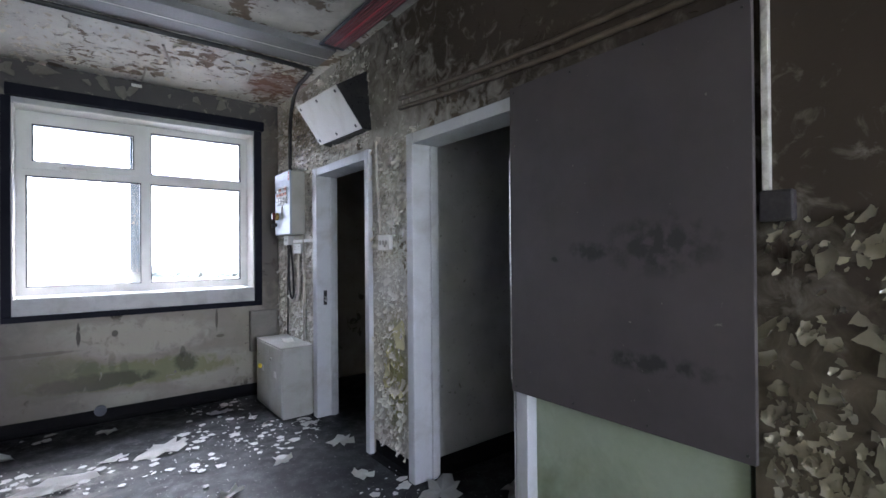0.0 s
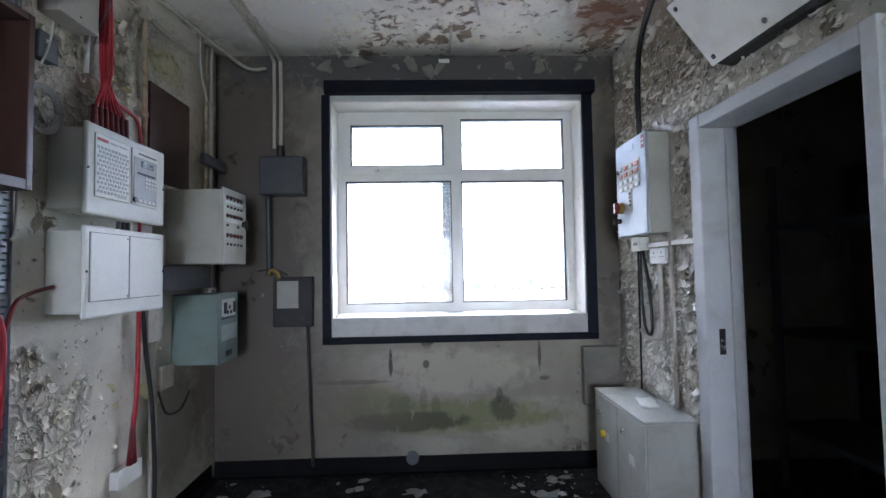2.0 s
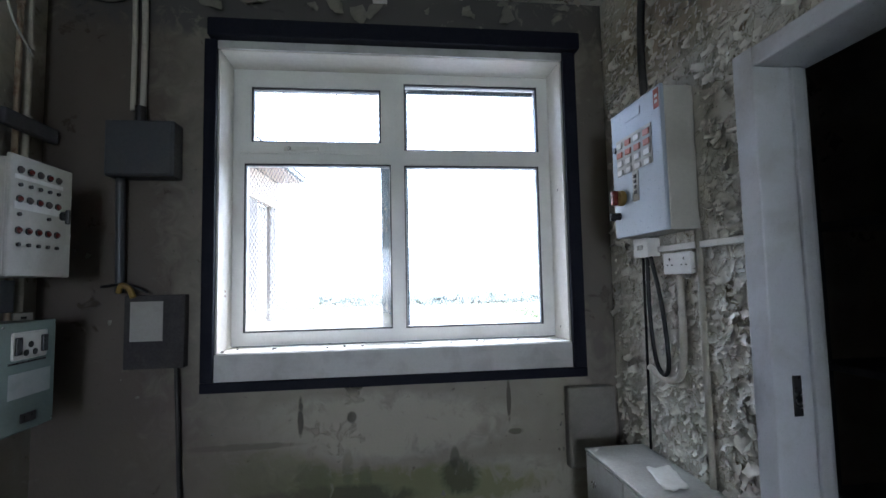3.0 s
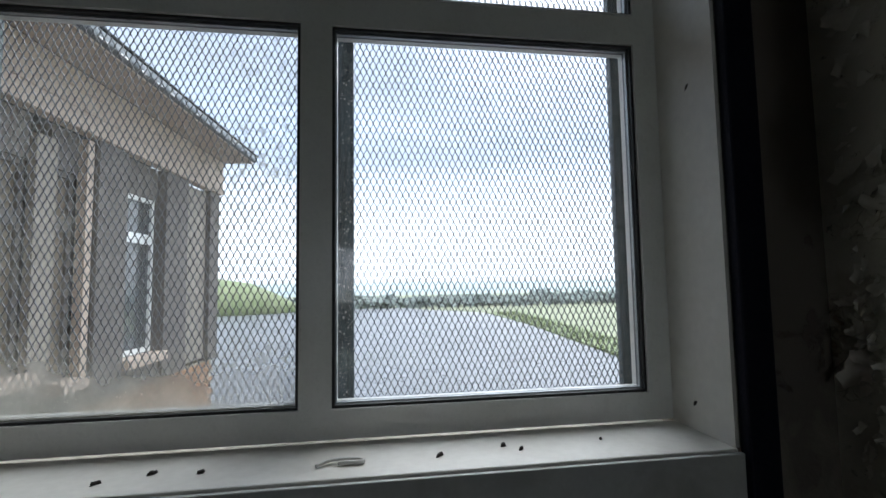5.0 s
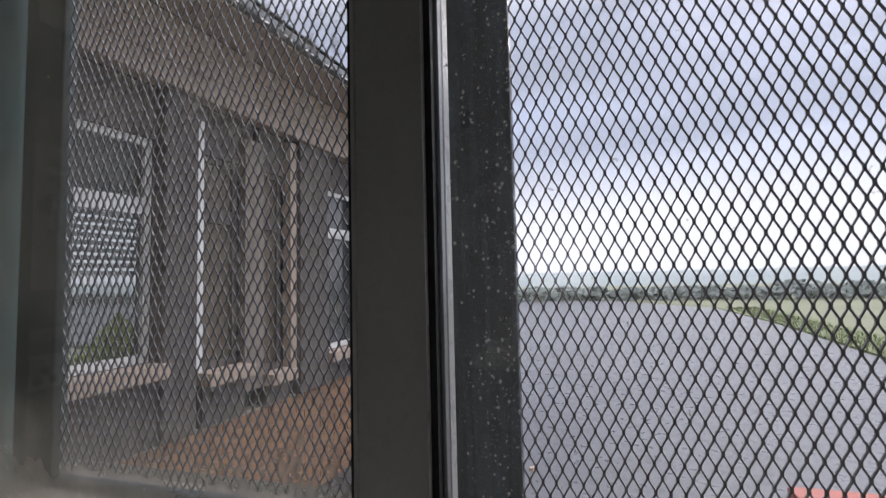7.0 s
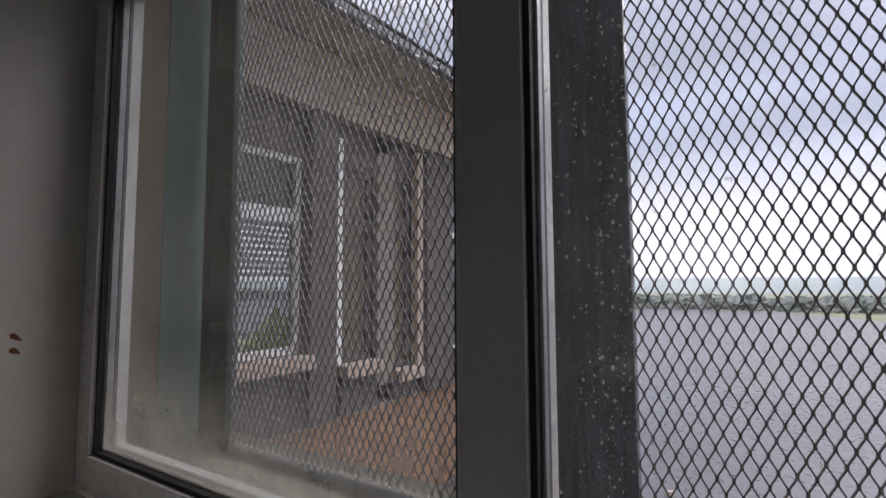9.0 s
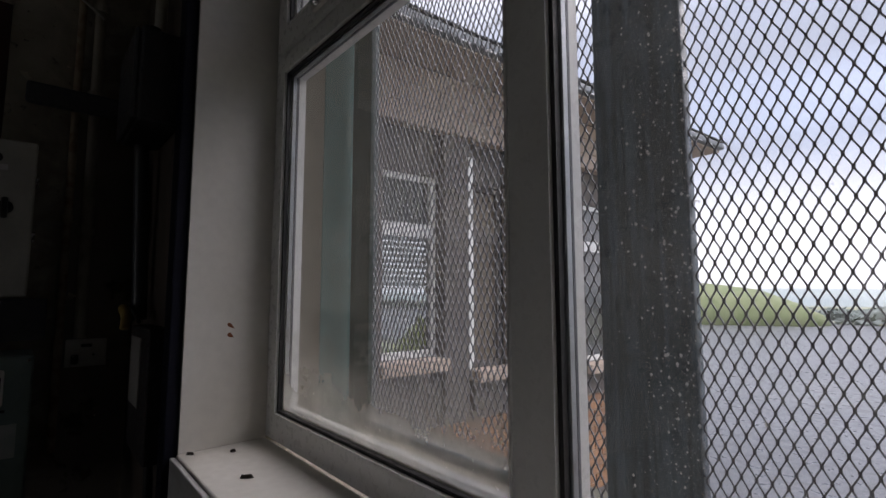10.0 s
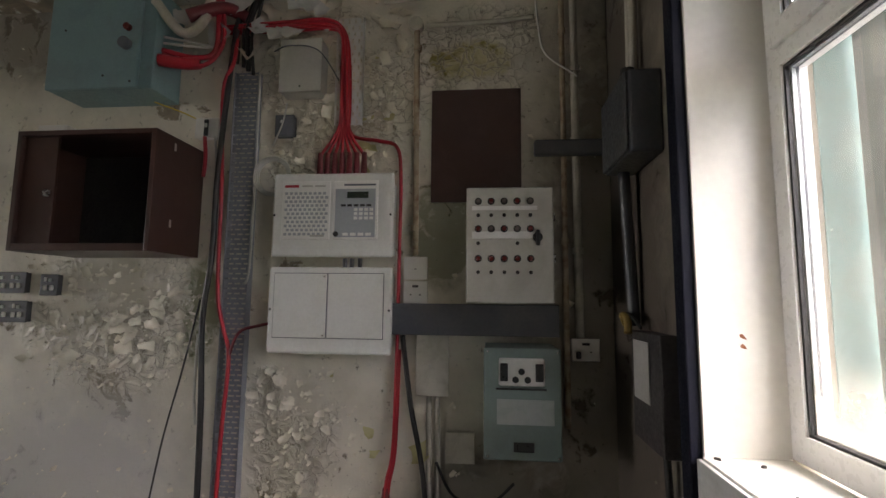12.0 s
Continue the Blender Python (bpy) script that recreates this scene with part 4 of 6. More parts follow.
def battery_box():
    t = thing("battery_box", (WX, -1.17, 1.187), "pale grey two-door battery box below the alarm panel", "control panel")
    x = -1.487
    part("case", box(WX, x - 0.02, -1.405, -0.93, 1.205, 1.52, 0.006), M_LIGHTBOX, t)
    cov = part("cover", box(x - 0.0195, x, -1.428, -0.908, 1.187, 1.539, 0.010), M_LIGHTBOX, t)
    for y0, y1 in ((-1.402, -1.180), (-1.173, -0.945)):
        part("door_gap", box(x - 0.001, x + 0.0012, y0 - 0.003, y1 + 0.003, 1.249, 1.515), M_STEELBOX, cov)
        part("door", box(x + 0.0014, x + 0.006, y0, y1, 1.252, 1.512, 0.0015), M_LIGHTBOX, cov)
    for y, z in ((-1.19, 1.262), (-1.19, 1.5)):
        screw((x + 0.004, y, z), (1, 0, 0), cov)
    for y in (-1.418, -0.92):
        screw((x, y, 1.365), (1, 0, 0), cov, 0.005, M_BLACKP)
    for i, y in enumerate((-1.13, -1.10, -1.065)):
        part("gland", cyl((-1.56, y, 1.539), (-1.56, y, 1.582), 0.010, 10), M_BLACKP, t)


def lamp_panel():
    t = thing("indicator_panel", (WX, -0.445, 1.4), "grey steel indicator panel with three rows of lamps", "control panel")
    x = -1.335
    part("body", box(WX, x - 0.016, -0.598, -0.29, 1.402, 1.815, 0.004), M_GREYBOX, t)
    door = part("door", box(x - 0.0155, x, -0.604, -0.286, 1.400, 1.828, 0.006), M_GREYBOX, t)
    for r, (zl, zs) in enumerate(((1.775, 1.722), (1.672, 1.618), (1.562, 1.512))):
        for c in range(5):
            y = -0.56 + c * 0.0475
            lit = M_CLEARBTN if (r + c) % 2 == 0 and r < 2 else M_REDBTN
            lamp = part("lamp", cyl((x - 0.002, y, zl), (x + 0.012, y, zl), 0.0105, 14, None, 0.008, 0.002), lit, door)
            part("bezel", cyl((x - 0.001, y, zl), (x + 0.004, y, zl), 0.0135, 14), M_BLACKP, lamp)
            if r != 1 or c in (0, 3):
                part("switch", cyl((x - 0.001, y, zs), (x + 0.008, y, zs), 0.007, 10), M_BLACKP, door)
    part("label_strip", box(x, x + 0.0025, -0.583, -0.345, 1.742, 1.757), M_TAPE, door)
    part("label_strip", box(x, x + 0.0025, -0.583, -0.355, 1.636, 1.662), M_TAPE, door)
    kn = part("isolator_knob", cyl((x, -0.345, 1.64), (x + 0.016, -0.345, 1.64), 0.018, 16, None, None, 0.003), M_BLACKP, door)
    part("grip", box(x + 0.016, x + 0.03, -0.352, -0.338, 1.608, 1.665, 0.004), M_BLACKP, kn)
    part("hinge", cyl((x - 0.008, -0.284, 1.55), (x - 0.008, -0.284, 1.58), 0.005, 8), M_CHROME, door)
    part("hinge", cyl((x - 0.008, -0.284, 1.70), (x - 0.008, -0.284, 1.73), 0.005, 8), M_CHROME, door)


def sage_box():
    t = thing("socket_box", (WX, -0.4, 0.84), "sage green steel box with a test socket and worn label", "control panel")
    x = -1.395
    part("body", box(WX, x - 0.011, -0.536, -0.262, 0.84, 1.232, 0.005), M_SAGE, t)
    f = part("front", box(x - 0.0105, x, -0.540, -0.258, 0.836, 1.236, 0.006), M_SAGE, t)
    s = part("socket_plate", box(x, x + 0.008, -0.485, -0.318, 1.10, 1.20, 0.008), M_WPLASTIC, f, "white twin fuse and socket plate")
    for y in (-0.466, -0.338):
        part("fuse_holder", box(x + 0.008, x + 0.018, y - 0.014, y + 0.014, 1.118, 1.182, 0.003), M_BLACKP, s)
    for y, z in ((-0.402, 1.152), (-0.424, 1.123), (-0.38, 1.123)):
        part("socket_hole", cyl((x + 0.008, y, z), (x + 0.0105, y, z), 0.012, 12), M_BLACKP, s)
    part("slot", box(x, x + 0.002, -0.495, -0.312, 1.085, 1.092), M_BLACKP, f)
    part("worn_label", box(x, x + 0.0015, -0.492, -0.285, 0.962, 1.052, 0.0005), M_SMEAR, f, "scuffed pale paper label")
    part("recess_handle", box(x, x + 0.007, -0.432, -0.358, 0.868, 0.902, 0.003), M_BLACKP, f)
    for y in (-0.525, -0.27):
        for z in (0.85, 1.222):
            screw((x, y, z), (1, 0, 0), f)


def brown_cabinet():
    t = thing("open_cabinet", (WX, -2.33, 1.6), "open dark brown wooden cupboard with an empty shelf space", "cupboard")
    y0, y1, z0, z1, x = -2.47, -1.853, 1.59, 2.09, -1.328
    part("side", box(WX, x, y1 - 0.02, y1, z0, z1, 0.002), M_BROWN, t)
    part("side", box(WX, x, y0, y0 + 0.02, z0, z1, 0.002), M_BROWN, t)
    part("top", box(WX, x, y0 + 0.021, y1 - 0.021, z1 - 0.02, z1, 0.002), M_BROWN, t)
    part("bottom", box(WX, x, y0 + 0.021, y1 - 0.021, z0, z0 + 0.03, 0.002), M_BROWN, t)
    part("back", box(WX + 0.001, WX + 0.008, y0 + 0.021, y1 - 0.021, z0 + 0.031, z1 - 0.021), M_DARK, t)
    d = part("sliding_door", box(x - 0.03, x - 0.018, y0 + 0.022, y0 + 0.17, z0 + 0.031, z1 - 0.021, 0.002), M_BROWN, t)
    part("finger_pull", cyl((x - 0.018, y0 + 0.14, 1.83), (x - 0.012, y0 + 0.14, 1.83), 0.016, 12), M_CHROME, d)
    for z in (1.70, 2.03):
        part("white_mark", box(-1.45, -1.438, y1, y1 + 0.001, z, z + 0.032), M_TAPE, t)
    part("tape", box(-1.345, -1.329, -2.30, -2.02, z1, z1 + 0.002), M_TAPE, t)


def teal_box():
    t = thing("isolator_cabinet", (WX, -2.3, 2.32), "teal painted steel switch cabinet high on the wall", "control panel")
    x = -1.455
    part("body", box(WX, x - 0.006, -2.50, -2.0, 2.325, 2.8, 0.005), M_TEAL, t)
    d = part("door", box(x - 0.0055, x + 0.012, -2.50, -2.06, 2.323, 2.8, 0.006), M_TEAL, t)
    part("push_button", cyl((x + 0.012, -2.115, 2.60), (x + 0.03, -2.115, 2.60), 0.016, 14), M_REDBTN, d, "dark red push button")
    part("rotary_switch", cyl((x + 0.012, -2.115, 2.52), (x + 0.045, -2.115, 2.52), 0.026, 16, None, None, 0.004), M_STEELBOX, d)
    for y, z in ((-2.42, 2.60), (-2.22, 2.38), (-2.09, 2.35)):
        screw((x + 0.012, y, z), (1, 0, 0), d, 0.005, M_BLACKP)


fire_panel()
battery_box()
lamp_panel()
sage_box()
brown_cabinet()
teal_box()


def plate(name, y0, y1, z0, z1, label, depth=0.035, material=None, plane=WX, sign=1, bits=()):
    t = thing(name, (plane, (y0 + y1) / 2, z0), label, "electrical fitting")
    x1 = plane + sign * depth
    part("back_box", box(min(plane, x1 - sign * 0.008), max(plane, x1 - sign * 0.008), y0 + 0.003, y1 - 0.003, z0 + 0.003, z1 - 0.003, 0.002), material or M_WPLASTIC, t)
    f = part("front_plate", box(min(x1 - sign * 0.0078, x1), max(x1 - sign * 0.0078, x1), y0, y1, z0, z1, 0.003), material or M_WPLASTIC, t)
    for nm, dy, dz, w, hh, d, mt in bits:
        cy, cz = (y0 + y1) / 2 + dy, (z0 + z1) / 2 + dz
        part(nm, box(min(x1, x1 + sign * d), max(x1, x1 + sign * d), cy - w / 2, cy + w / 2, cz - hh / 2, cz + hh / 2, min(w, hh) * 0.2), mt, f)
    return t


PINS = [("pin_slot", 0, 0.018, 0.006, 0.010, 0.0012, M_BLACKP), ("pin_slot", -0.014, -0.006, 0.009, 0.005, 0.0012, M_BLACKP), ("pin_slot", 0.014, -0.006, 0.009, 0.005, 0.0012, M_BLACKP)]


def pins(dy):
    return [(n, a + dy, c, w, h, d, m) for n, a, c, w, h, d, m in PINS]


def gang(dy):
    """White socket face of one gang: earth, live and neutral blocks and a rocker."""
    return [("rocker", dy - 0.016, 0.026, 0.013, 0.020, 0.005, M_WPLASTIC), ("socket_face", dy + 0.006, 0.022, 0.018, 0.016, 0.003, M_SMEAR), ("socket_face", dy - 0.017, -0.014, 0.020, 0.024, 0.003, M_WPLASTIC), ("socket_face", dy + 0.017, -0.014, 0.020, 0.024, 0.003, M_WPLASTIC)]


plate("blank_plate", -0.887, -0.783, 1.496, 1.594, "white blank switch plate above a fused spur", bits=[("centre_mark", 0, -0.004, 0.012, 0.003, 0.0012, M_BLACKP)])
plate("fused_spur", -0.886, -0.782, 1.392, 1.489, "white fused spur with a small lamp", bits=[("lamp", 0, 0.026, 0.026, 0.010, 0.0015, M_BLACKP), ("fuse_mark", -0.02, -0.01, 0.006, 0.006, 0.0012, M_BLACKP), ("fuse_mark", 0.02, -0.01, 0.006, 0.006, 0.0012, M_BLACKP)])
plate("tall_cover_box", -0.826, -0.686, 1.01, 1.262, "stained cream tall cover box under the dark trunking", 0.045, M_CONDUIT, bits=[("fixing", -0.01, 0.0, 0.01, 0.01, 0.003, M_GREYBOX)])
plate("switched_spur", -0.182, -0.07, 1.166, 1.257, "white switched spur with a black rocker", 0.04, bits=[("lamp", 0.0, 0.024, 0.03, 0.01, 0.0015, M_BLACKP), ("rocker", -0.03, -0.02, 0.02, 0.03, 0.012, M_BLACKP), ("fuse_mark", 0.02, -0.008, 0.006, 0.006, 0.0012, M_BLACKP)])
plate("junction_box", -0.698, -0.578, 0.745, 0.868, "stained cream junction box on the mouldy wall", 0.04, M_CONDUIT)
plate("dark_socket_box", -1.497, -1.407, 2.145, 2.248, "small dark grey switch box with a white flex", 0.04, M_STEELBOX, bits=[("toggle", -0.012, 0.018, 0.01, 0.014, 0.006, M_WPLASTIC)])
plate("cream_relay_box", -1.888, -1.772, 2.146, 2.246, "cream relay box with a black switch in its middle", 0.035, M_WPLASTIC, bits=[("relay", 0.0, 0.0, 0.022, 0.08, 0.008, M_BLACKP), ("dial", 0.0, 0.01, 0.014, 0.02, 0.012, M_GREYBOX)])
plate("grey_terminal_box", -1.465, -1.268, 2.332, 2.585, "pale grey terminal box with rounded lid", 0.09, M_GREYBOX, bits=[("screw", 0.0, -0.10, 0.008, 0.008, 0.002, M_BLACKP)])
plate("low_socket", -1.035, -0.865, 0.39, 0.475, "white double socket low on the peeling wall", 0.045)
for y, z, n in ((-2.77, 1.47, 2), (-2.56, 1.46, 1), (-2.75, 1.335, 2)):
    plate("metal_socket", y - 0.045 * n, y + 0.045 * n, z - 0.05, z + 0.05, "dark metal-clad socket under the brown cupboard", 0.03, M_CLADBOX, bits=[b2 for k in range(n) for b2 in gang((k - (n - 1) / 2) * 0.08)])

# brown board, trunking, slotted tray
thing_mesh("brown_board", box(WX, WX + 0.014, -0.776, -0.379, 1.838, 2.352, 0.002), M_BROWN, "dark brown backing board on the stained wall", "board")
t = thing("dark_trunking", (WX, -0.58, 1.27), "dark grey steel trunking across the wall", "trunking")
part("body", box(WX, WX + 0.075, -0.928, -0.238, 1.266, 1.392, 0.003), M_DARKGREY, t)
part("lid", box(WX + 0.0755, WX + 0.08, -0.93, -0.236, 1.264, 1.394, 0.002), M_DARKGREY, t)


def slotted_tray(name, y0, y1, z0, z1, x, label, slot_w, slot_h, cols, rows, material):
    t = thing(name, (WX, (y0 + y1) / 2, z0), label, "cable tray")
    holes = []
    for r in range(rows):
        for c in range(cols):
            cy = y0 + (y1 - y0) * (c + 0.5 + (0.18 if r % 2 else -0.18)) / cols
            cz = z0 + (z1 - z0) * (r + 0.5) / rows
            holes.append((cy - slot_w / 2, cy + slot_w / 2, cz - slot_h / 2, cz + slot_h / 2))
    b = slab_with_holes("x", x, x + 0.002, y0, y1, z0, z1, holes)
    part("tray_plate", b, material, t)
    part("flange", box(WX, x + 0.012, y0 - 0.003, y0 - 0.0005, z0, z1), material, t)
    part("flange", box(WX, x + 0.012, y1 + 0.0005, y1 + 0.003, z0, z1), material, t)
    return t


slotted_tray("slotted_tray", -1.70, -1.59, 0.02, 2.46, WX + 0.03, "grey slotted steel cable tray running up the wall", 0.026, 0.007, 3, 110, M_TRAY)
slotted_tray("white_slotted_rail", -1.222, -1.10, 2.20, 2.72, WX + 0.012, "white slotted rail behind the red cables", 0.008, 0.022, 4, 16, M_WPLASTIC)

# cables on the west wall
def cable(points, r, material, name, label, seg=8):
    return thing_mesh(name, tube(points, r, seg), material, label, "cable", smooth=True)


X = WX + 0.045
bundle = thing("red_cable_bundle", (WX, -1.17, 1.94), "bundle of red fire cables fanning into the alarm panel", "cable")
for k in range(7):
    o = (k - 3) * 0.0065
    o2 = (k % 3) * 0.011
    yb = -1.262 + k * 0.033
    part("red_cable", tube([(X + o2, -1.75, 2.665 + o * 0.6), (X + o2, -1.45, 2.67 + o), (X + o2, -1.26, 2.672 + o), (X + o2, -1.185 + o * 0.4, 2.62 + o * 0.4), (X + o2, -1.17 + o, 2.45), (X + o2, -1.165 + o, 2.25), (X + 0.01, -1.167 + o * 1.2, 2.17), (X + 0.02, yb * 0.5 - 0.585 , 2.11), (X + 0.03, yb, 2.03), (X + 0.03, yb, 1.93)], 0.0075, 7), M_RED, bundle, smooth=True)
    part("gland_sleeve", cyl((X + 0.03, yb, 1.916), (X + 0.03, yb, 2.05), 0.0165, 10, None, 0.011), M_DKRED, bundle)
cable([(X, -1.155, 2.25), (X, -1.13, 2.14), (X, -1.0, 2.11), (X, -0.925, 2.08), (X, -0.905, 1.95), (X, -0.905, 1.6), (X, -0.907, 1.2), (X, -0.915, 0.8), (X, -0.94, 0.66), (X, -0.955, 0.48)], 0.0085, M_RED, "red_cable", "red cable dropping past the alarm panel")
cable([(X, -0.895, 1.2), (X, -0.905, 0.8), (X, -0.93, 0.64), (X, -0.935, 0.48)], 0.007, M_RED, "red_cable", "red cable running down to a low socket")
for dy in (-0.018, 0.0, 0.016):
    thing_mesh("red_sleeve", cyl((X, -0.945 + dy, 0.475), (X, -0.94 + dy * 0.4, 0.64), 0.014, 9, None, 0.007), M_DKRED, "dark red cable sleeve at the low socket", "cable", smooth=True)
cable([(X, -1.70, 2.72), (X + 0.03, -1.69, 2.5), (X + 0.03, -1.735, 2.35), (X + 0.02, -1.72, 1.9), (X + 0.01, -1.715, 1.45), (X + 0.01, -1.68, 1.28), (X + 0.02, -1.64, 1.15), (X + 0.02, -1.655, 0.8), (X + 0.02, -1.67, 0.1)], 0.009, M_RED, "red_cable", "red cable running down the slotted tray")
cable([(X + 0.02, -1.64, 1.16), (X + 0.02, -1.60, 1.26), (X, -1.52, 1.29), (X, -1.42, 1.31)], 0.007, M_DKRED, "red_cable", "red cable branching behind the battery box")
cable([(X + 0.02, -1.66, 2.8), (X + 0.02, -1.70, 2.6), (X + 0.03, -1.735, 2.0), (X + 0.03, -1.74, 1.6), (X + 0.03, -1.765, 1.3), (X + 0.03, -1.745, 0.9), (X + 0.03, -1.73, 0.1)], 0.013, M_BLACKC, "black_cable", "thick black cable clipped beside the tray")
cable([(X, -1.58, 2.45), (X, -1.575, 2.0), (X, -1.58, 1.55), (X, -1.6, 1.47)], 0.005, M_WHITEC, "white_cable", "thin white cable beside the tray")
cable([(X, -1.78, 2.15), (X, -1.755, 1.9), (X, -1.77, 1.6), (X, -1.775, 1.45)], 0.005, M_WHITEC, "white_cable", "white flex hanging below the relay box")
cable([(X, -1.80, 1.25), (X, -1.80, 1.0), (X, -1.785, 0.86)], 0.006, M_WHITEC, "white_cable", "white flex beside the black cable")
cable([(X, -1.83, 2.15), (X, -1.82, 2.05), (X, -1.825, 1.96)], 0.009, M_RED, "red_cable", "short red flex under the relay box")
cable([(X, -1.8, 1.4), (X, -1.86, 1.1), (X, -1.93, 0.8), (X, -1.98, 0.5)], 0.004, M_BLACKC, "black_cable", "thin black wire trailing down the wall")
cable([(X, -0.885, 1.26), (X, -0.87, 1.15), (X, -0.84, 0.95), (X, -0.79, 0.7), (X, -0.76, 0.35), (X, -0.775, 0.1)], 0.011, M_BLACKC, "black_cable", "black cable hanging from the trunking")
cable([(X, -0.735, 0.75), (X, -0.66, 0.62), (X, -0.52, 0.6), (X, -0.42, 0.68)], 0.006, M_BLACKC, "black_cable", "black flex looping under the sage box")
cable([(X, -1.44, 2.30), (X, -1.46, 2.2), (X, -1.50, 2.10)], 0.004, M_WHITEC, "white_cable", "white flex from the dark switch box")
cable([(X + 0.09, -1.47, 2.5), (X + 0.1, -1.4, 2.52), (X + 0.09, -1.27, 2.5), (X, -1.2, 2.4)], 0.003, M_STEELBOX, "thin_wire", "thin grey wire across the terminal box")
cable([(X, -0.32, 2.84), (X, -0.30, 2.6), (X + 0.01, -0.27, 2.48), (X, -0.16, 2.40), (X, -0.14, 2.38)], 0.005, M_WHITEC, "white_cable", "white flex drooping to the corner pipe")
coil = bmesh.new()
for k in range(4):
    pts = [(X + 0.004 * k, -1.49 + (0.07 + 0.006 * k) * math.cos(a), 1.955 + (0.075 + 0.005 * k) * math.sin(a)) for a in [j * math.tau / 10 for j in range(11)]]
    tube(pts, 0.004, 6, coil, 3)
thing_mesh("cable_coil", coil, M_WHITEC, "coil of white cable hung beside the alarm panel", "cable", smooth=True)
for pts, r, m, lb in (([(-1.47, -2.02, 2.74), (-1.5, -1.9, 2.60), (-1.53, -1.82, 2.68), (-1.55, -1.80, 2.84)], 0.022, M_CONDUIT, "thick pale hose from the teal cabinet"),
                      ([(-1.5, -1.99, 2.52), (-1.54, -1.85, 2.5), (-1.56, -1.77, 2.56), (-1.56, -1.78, 2.84)], 0.013, M_RED, "red cable looping into the teal cabinet"),
                      ([(-1.5, -1.99, 2.50), (-1.54, -1.83, 2.46), (-1.56, -1.74, 2.58), (-1.57, -1.77, 2.84)], 0.010, M_RED, "red cable looping into the teal cabinet"),
                      ([(-1.5, -1.99, 2.585), (-1.54, -1.9, 2.58), (-1.6, -1.8, 2.585)], 0.006, M_WHITEC, "white flex from the teal cabinet"),
                      ([(-1.5, -1.99, 2.555), (-1.54, -1.9, 2.56), (-1.6, -1.8, 2.58)], 0.006, M_WHITEC, "white flex from the teal cabinet"),
                      ([(-1.55, -2.05, 2.3), (-1.6, -1.95, 2.27), (-1.62, -1.88, 2.24)], 0.003, M_YELLOW, "thin earth wire to the relay box"),
                      ([(-1.5, -1.88, 2.68), (-1.56, -1.75, 2.75), (-1.6, -1.65, 2.72)], 0.03, M_DKRED, "dark red cable bunch at the ceiling")):
    cable(pts, r, m, "loose_cable", lb)
thing_mesh("red_sleeve", tube([(-1.49, -2.0, 2.47), (-1.53, -1.9, 2.47), (-1.55, -1.84, 2.48)], 0.028, 10), M_RED, "red heat-shrunk cable end on the teal cabinet", "cable", smooth=True)

# pipes and conduits
def pipe(points, r, material, label, clips=(), name="pipe"):
    t = thing(name, points[0], label, "pipe")
    part("tube", tube(points, r, 12), material, t, smooth=True)
    for p, ax in clips:
        p = Vector(p)
        d = Vector(ax)
        part("clip", cyl(p - d * 0.012, p + d * 0.012, r * 1.45, 12), material, t)
    return t


pipe([(WX + 0.025, -0.848, 2.68), (WX + 0.025, -0.842, 2.1), (WX + 0.025, -0.838, 1.6)], 0.013, M_RUST, "rusty painted conduit running up the wall", [((WX + 0.025, -0.843, z), (0, 0, 1)) for z in (2.15, 2.55, 1.72)])
thing_mesh("conduit_box", cyl((WX, -0.852, 2.665), (WX + 0.045, -0.852, 2.665), 0.034, 18, None, None, 0.004), M_CONDUIT, "round cream conduit box at the head of the pipe", "electrical fitting")
pipe([(WX + 0.025, -0.80, 2.66), (WX + 0.025, -0.5, 2.665), (WX + 0.025, -0.32, 2.68)], 0.011, M_CONDUIT, "horizontal cream conduit under the ceiling")
pipe([(WX + 0.03, -0.15, 2.82), (WX + 0.03, -0.148, 2.0), (WX + 0.03, -0.146, 1.26)], 0.017, M_CONDUIT, "stained cream pipe in the corner", [((WX + 0.03, -0.148, z), (0, 0, 1)) for z in (2.42, 2.10, 1.62)])
pipe([(WX + 0.03, -0.20, 2.82), (WX + 0.03, -0.2, 2.0), (WX + 0.03, -0.2, 0.9)], 0.012, M_RUST, "thin stained pipe in the corner", [((WX + 0.03, -0.2, z), (0, 0, 1)) for z in (2.60, 1.66)])
pipe([(WX + 0.025, -0.77, 1.02), (WX + 0.025, -0.765, 0.5), (WX + 0.025, -0.765, 0.1)], 0.012, M_CONDUIT, "stained conduit below the cover box")
pipe([(WX + 0.025, -0.735, 1.02), (WX + 0.025, -0.73, 0.5), (WX + 0.025, -0.73, 0.1)], 0.012, M_CONDUIT, "stained conduit below the cover box")
thing_mesh("pipe_bracket", box(WX + 0.05, WX + 0.085, -0.33, -0.02, 2.02, 2.09, 0.01), M_DARKGREY, "dark steel bracket across the corner pipes", "bracket")
pipe([(-1.20, -8.0, CZ - 0.02), (-1.21, -2.5, CZ - 0.02), (-1.215, -0.5, CZ - 0.02), (-1.21, -0.07, CZ - 0.03), (-1.2, -0.03, CZ - 0.14), (-1.2, -0.03, 2.19)], 0.014, M_CONDUIT, "cream conduit along the ceiling, bending down the window wall", [((-1.21, y, CZ - 0.02), (0, 1, 0)) for y in (-0.5, -1.4, -2.4)], "ceiling_conduit")
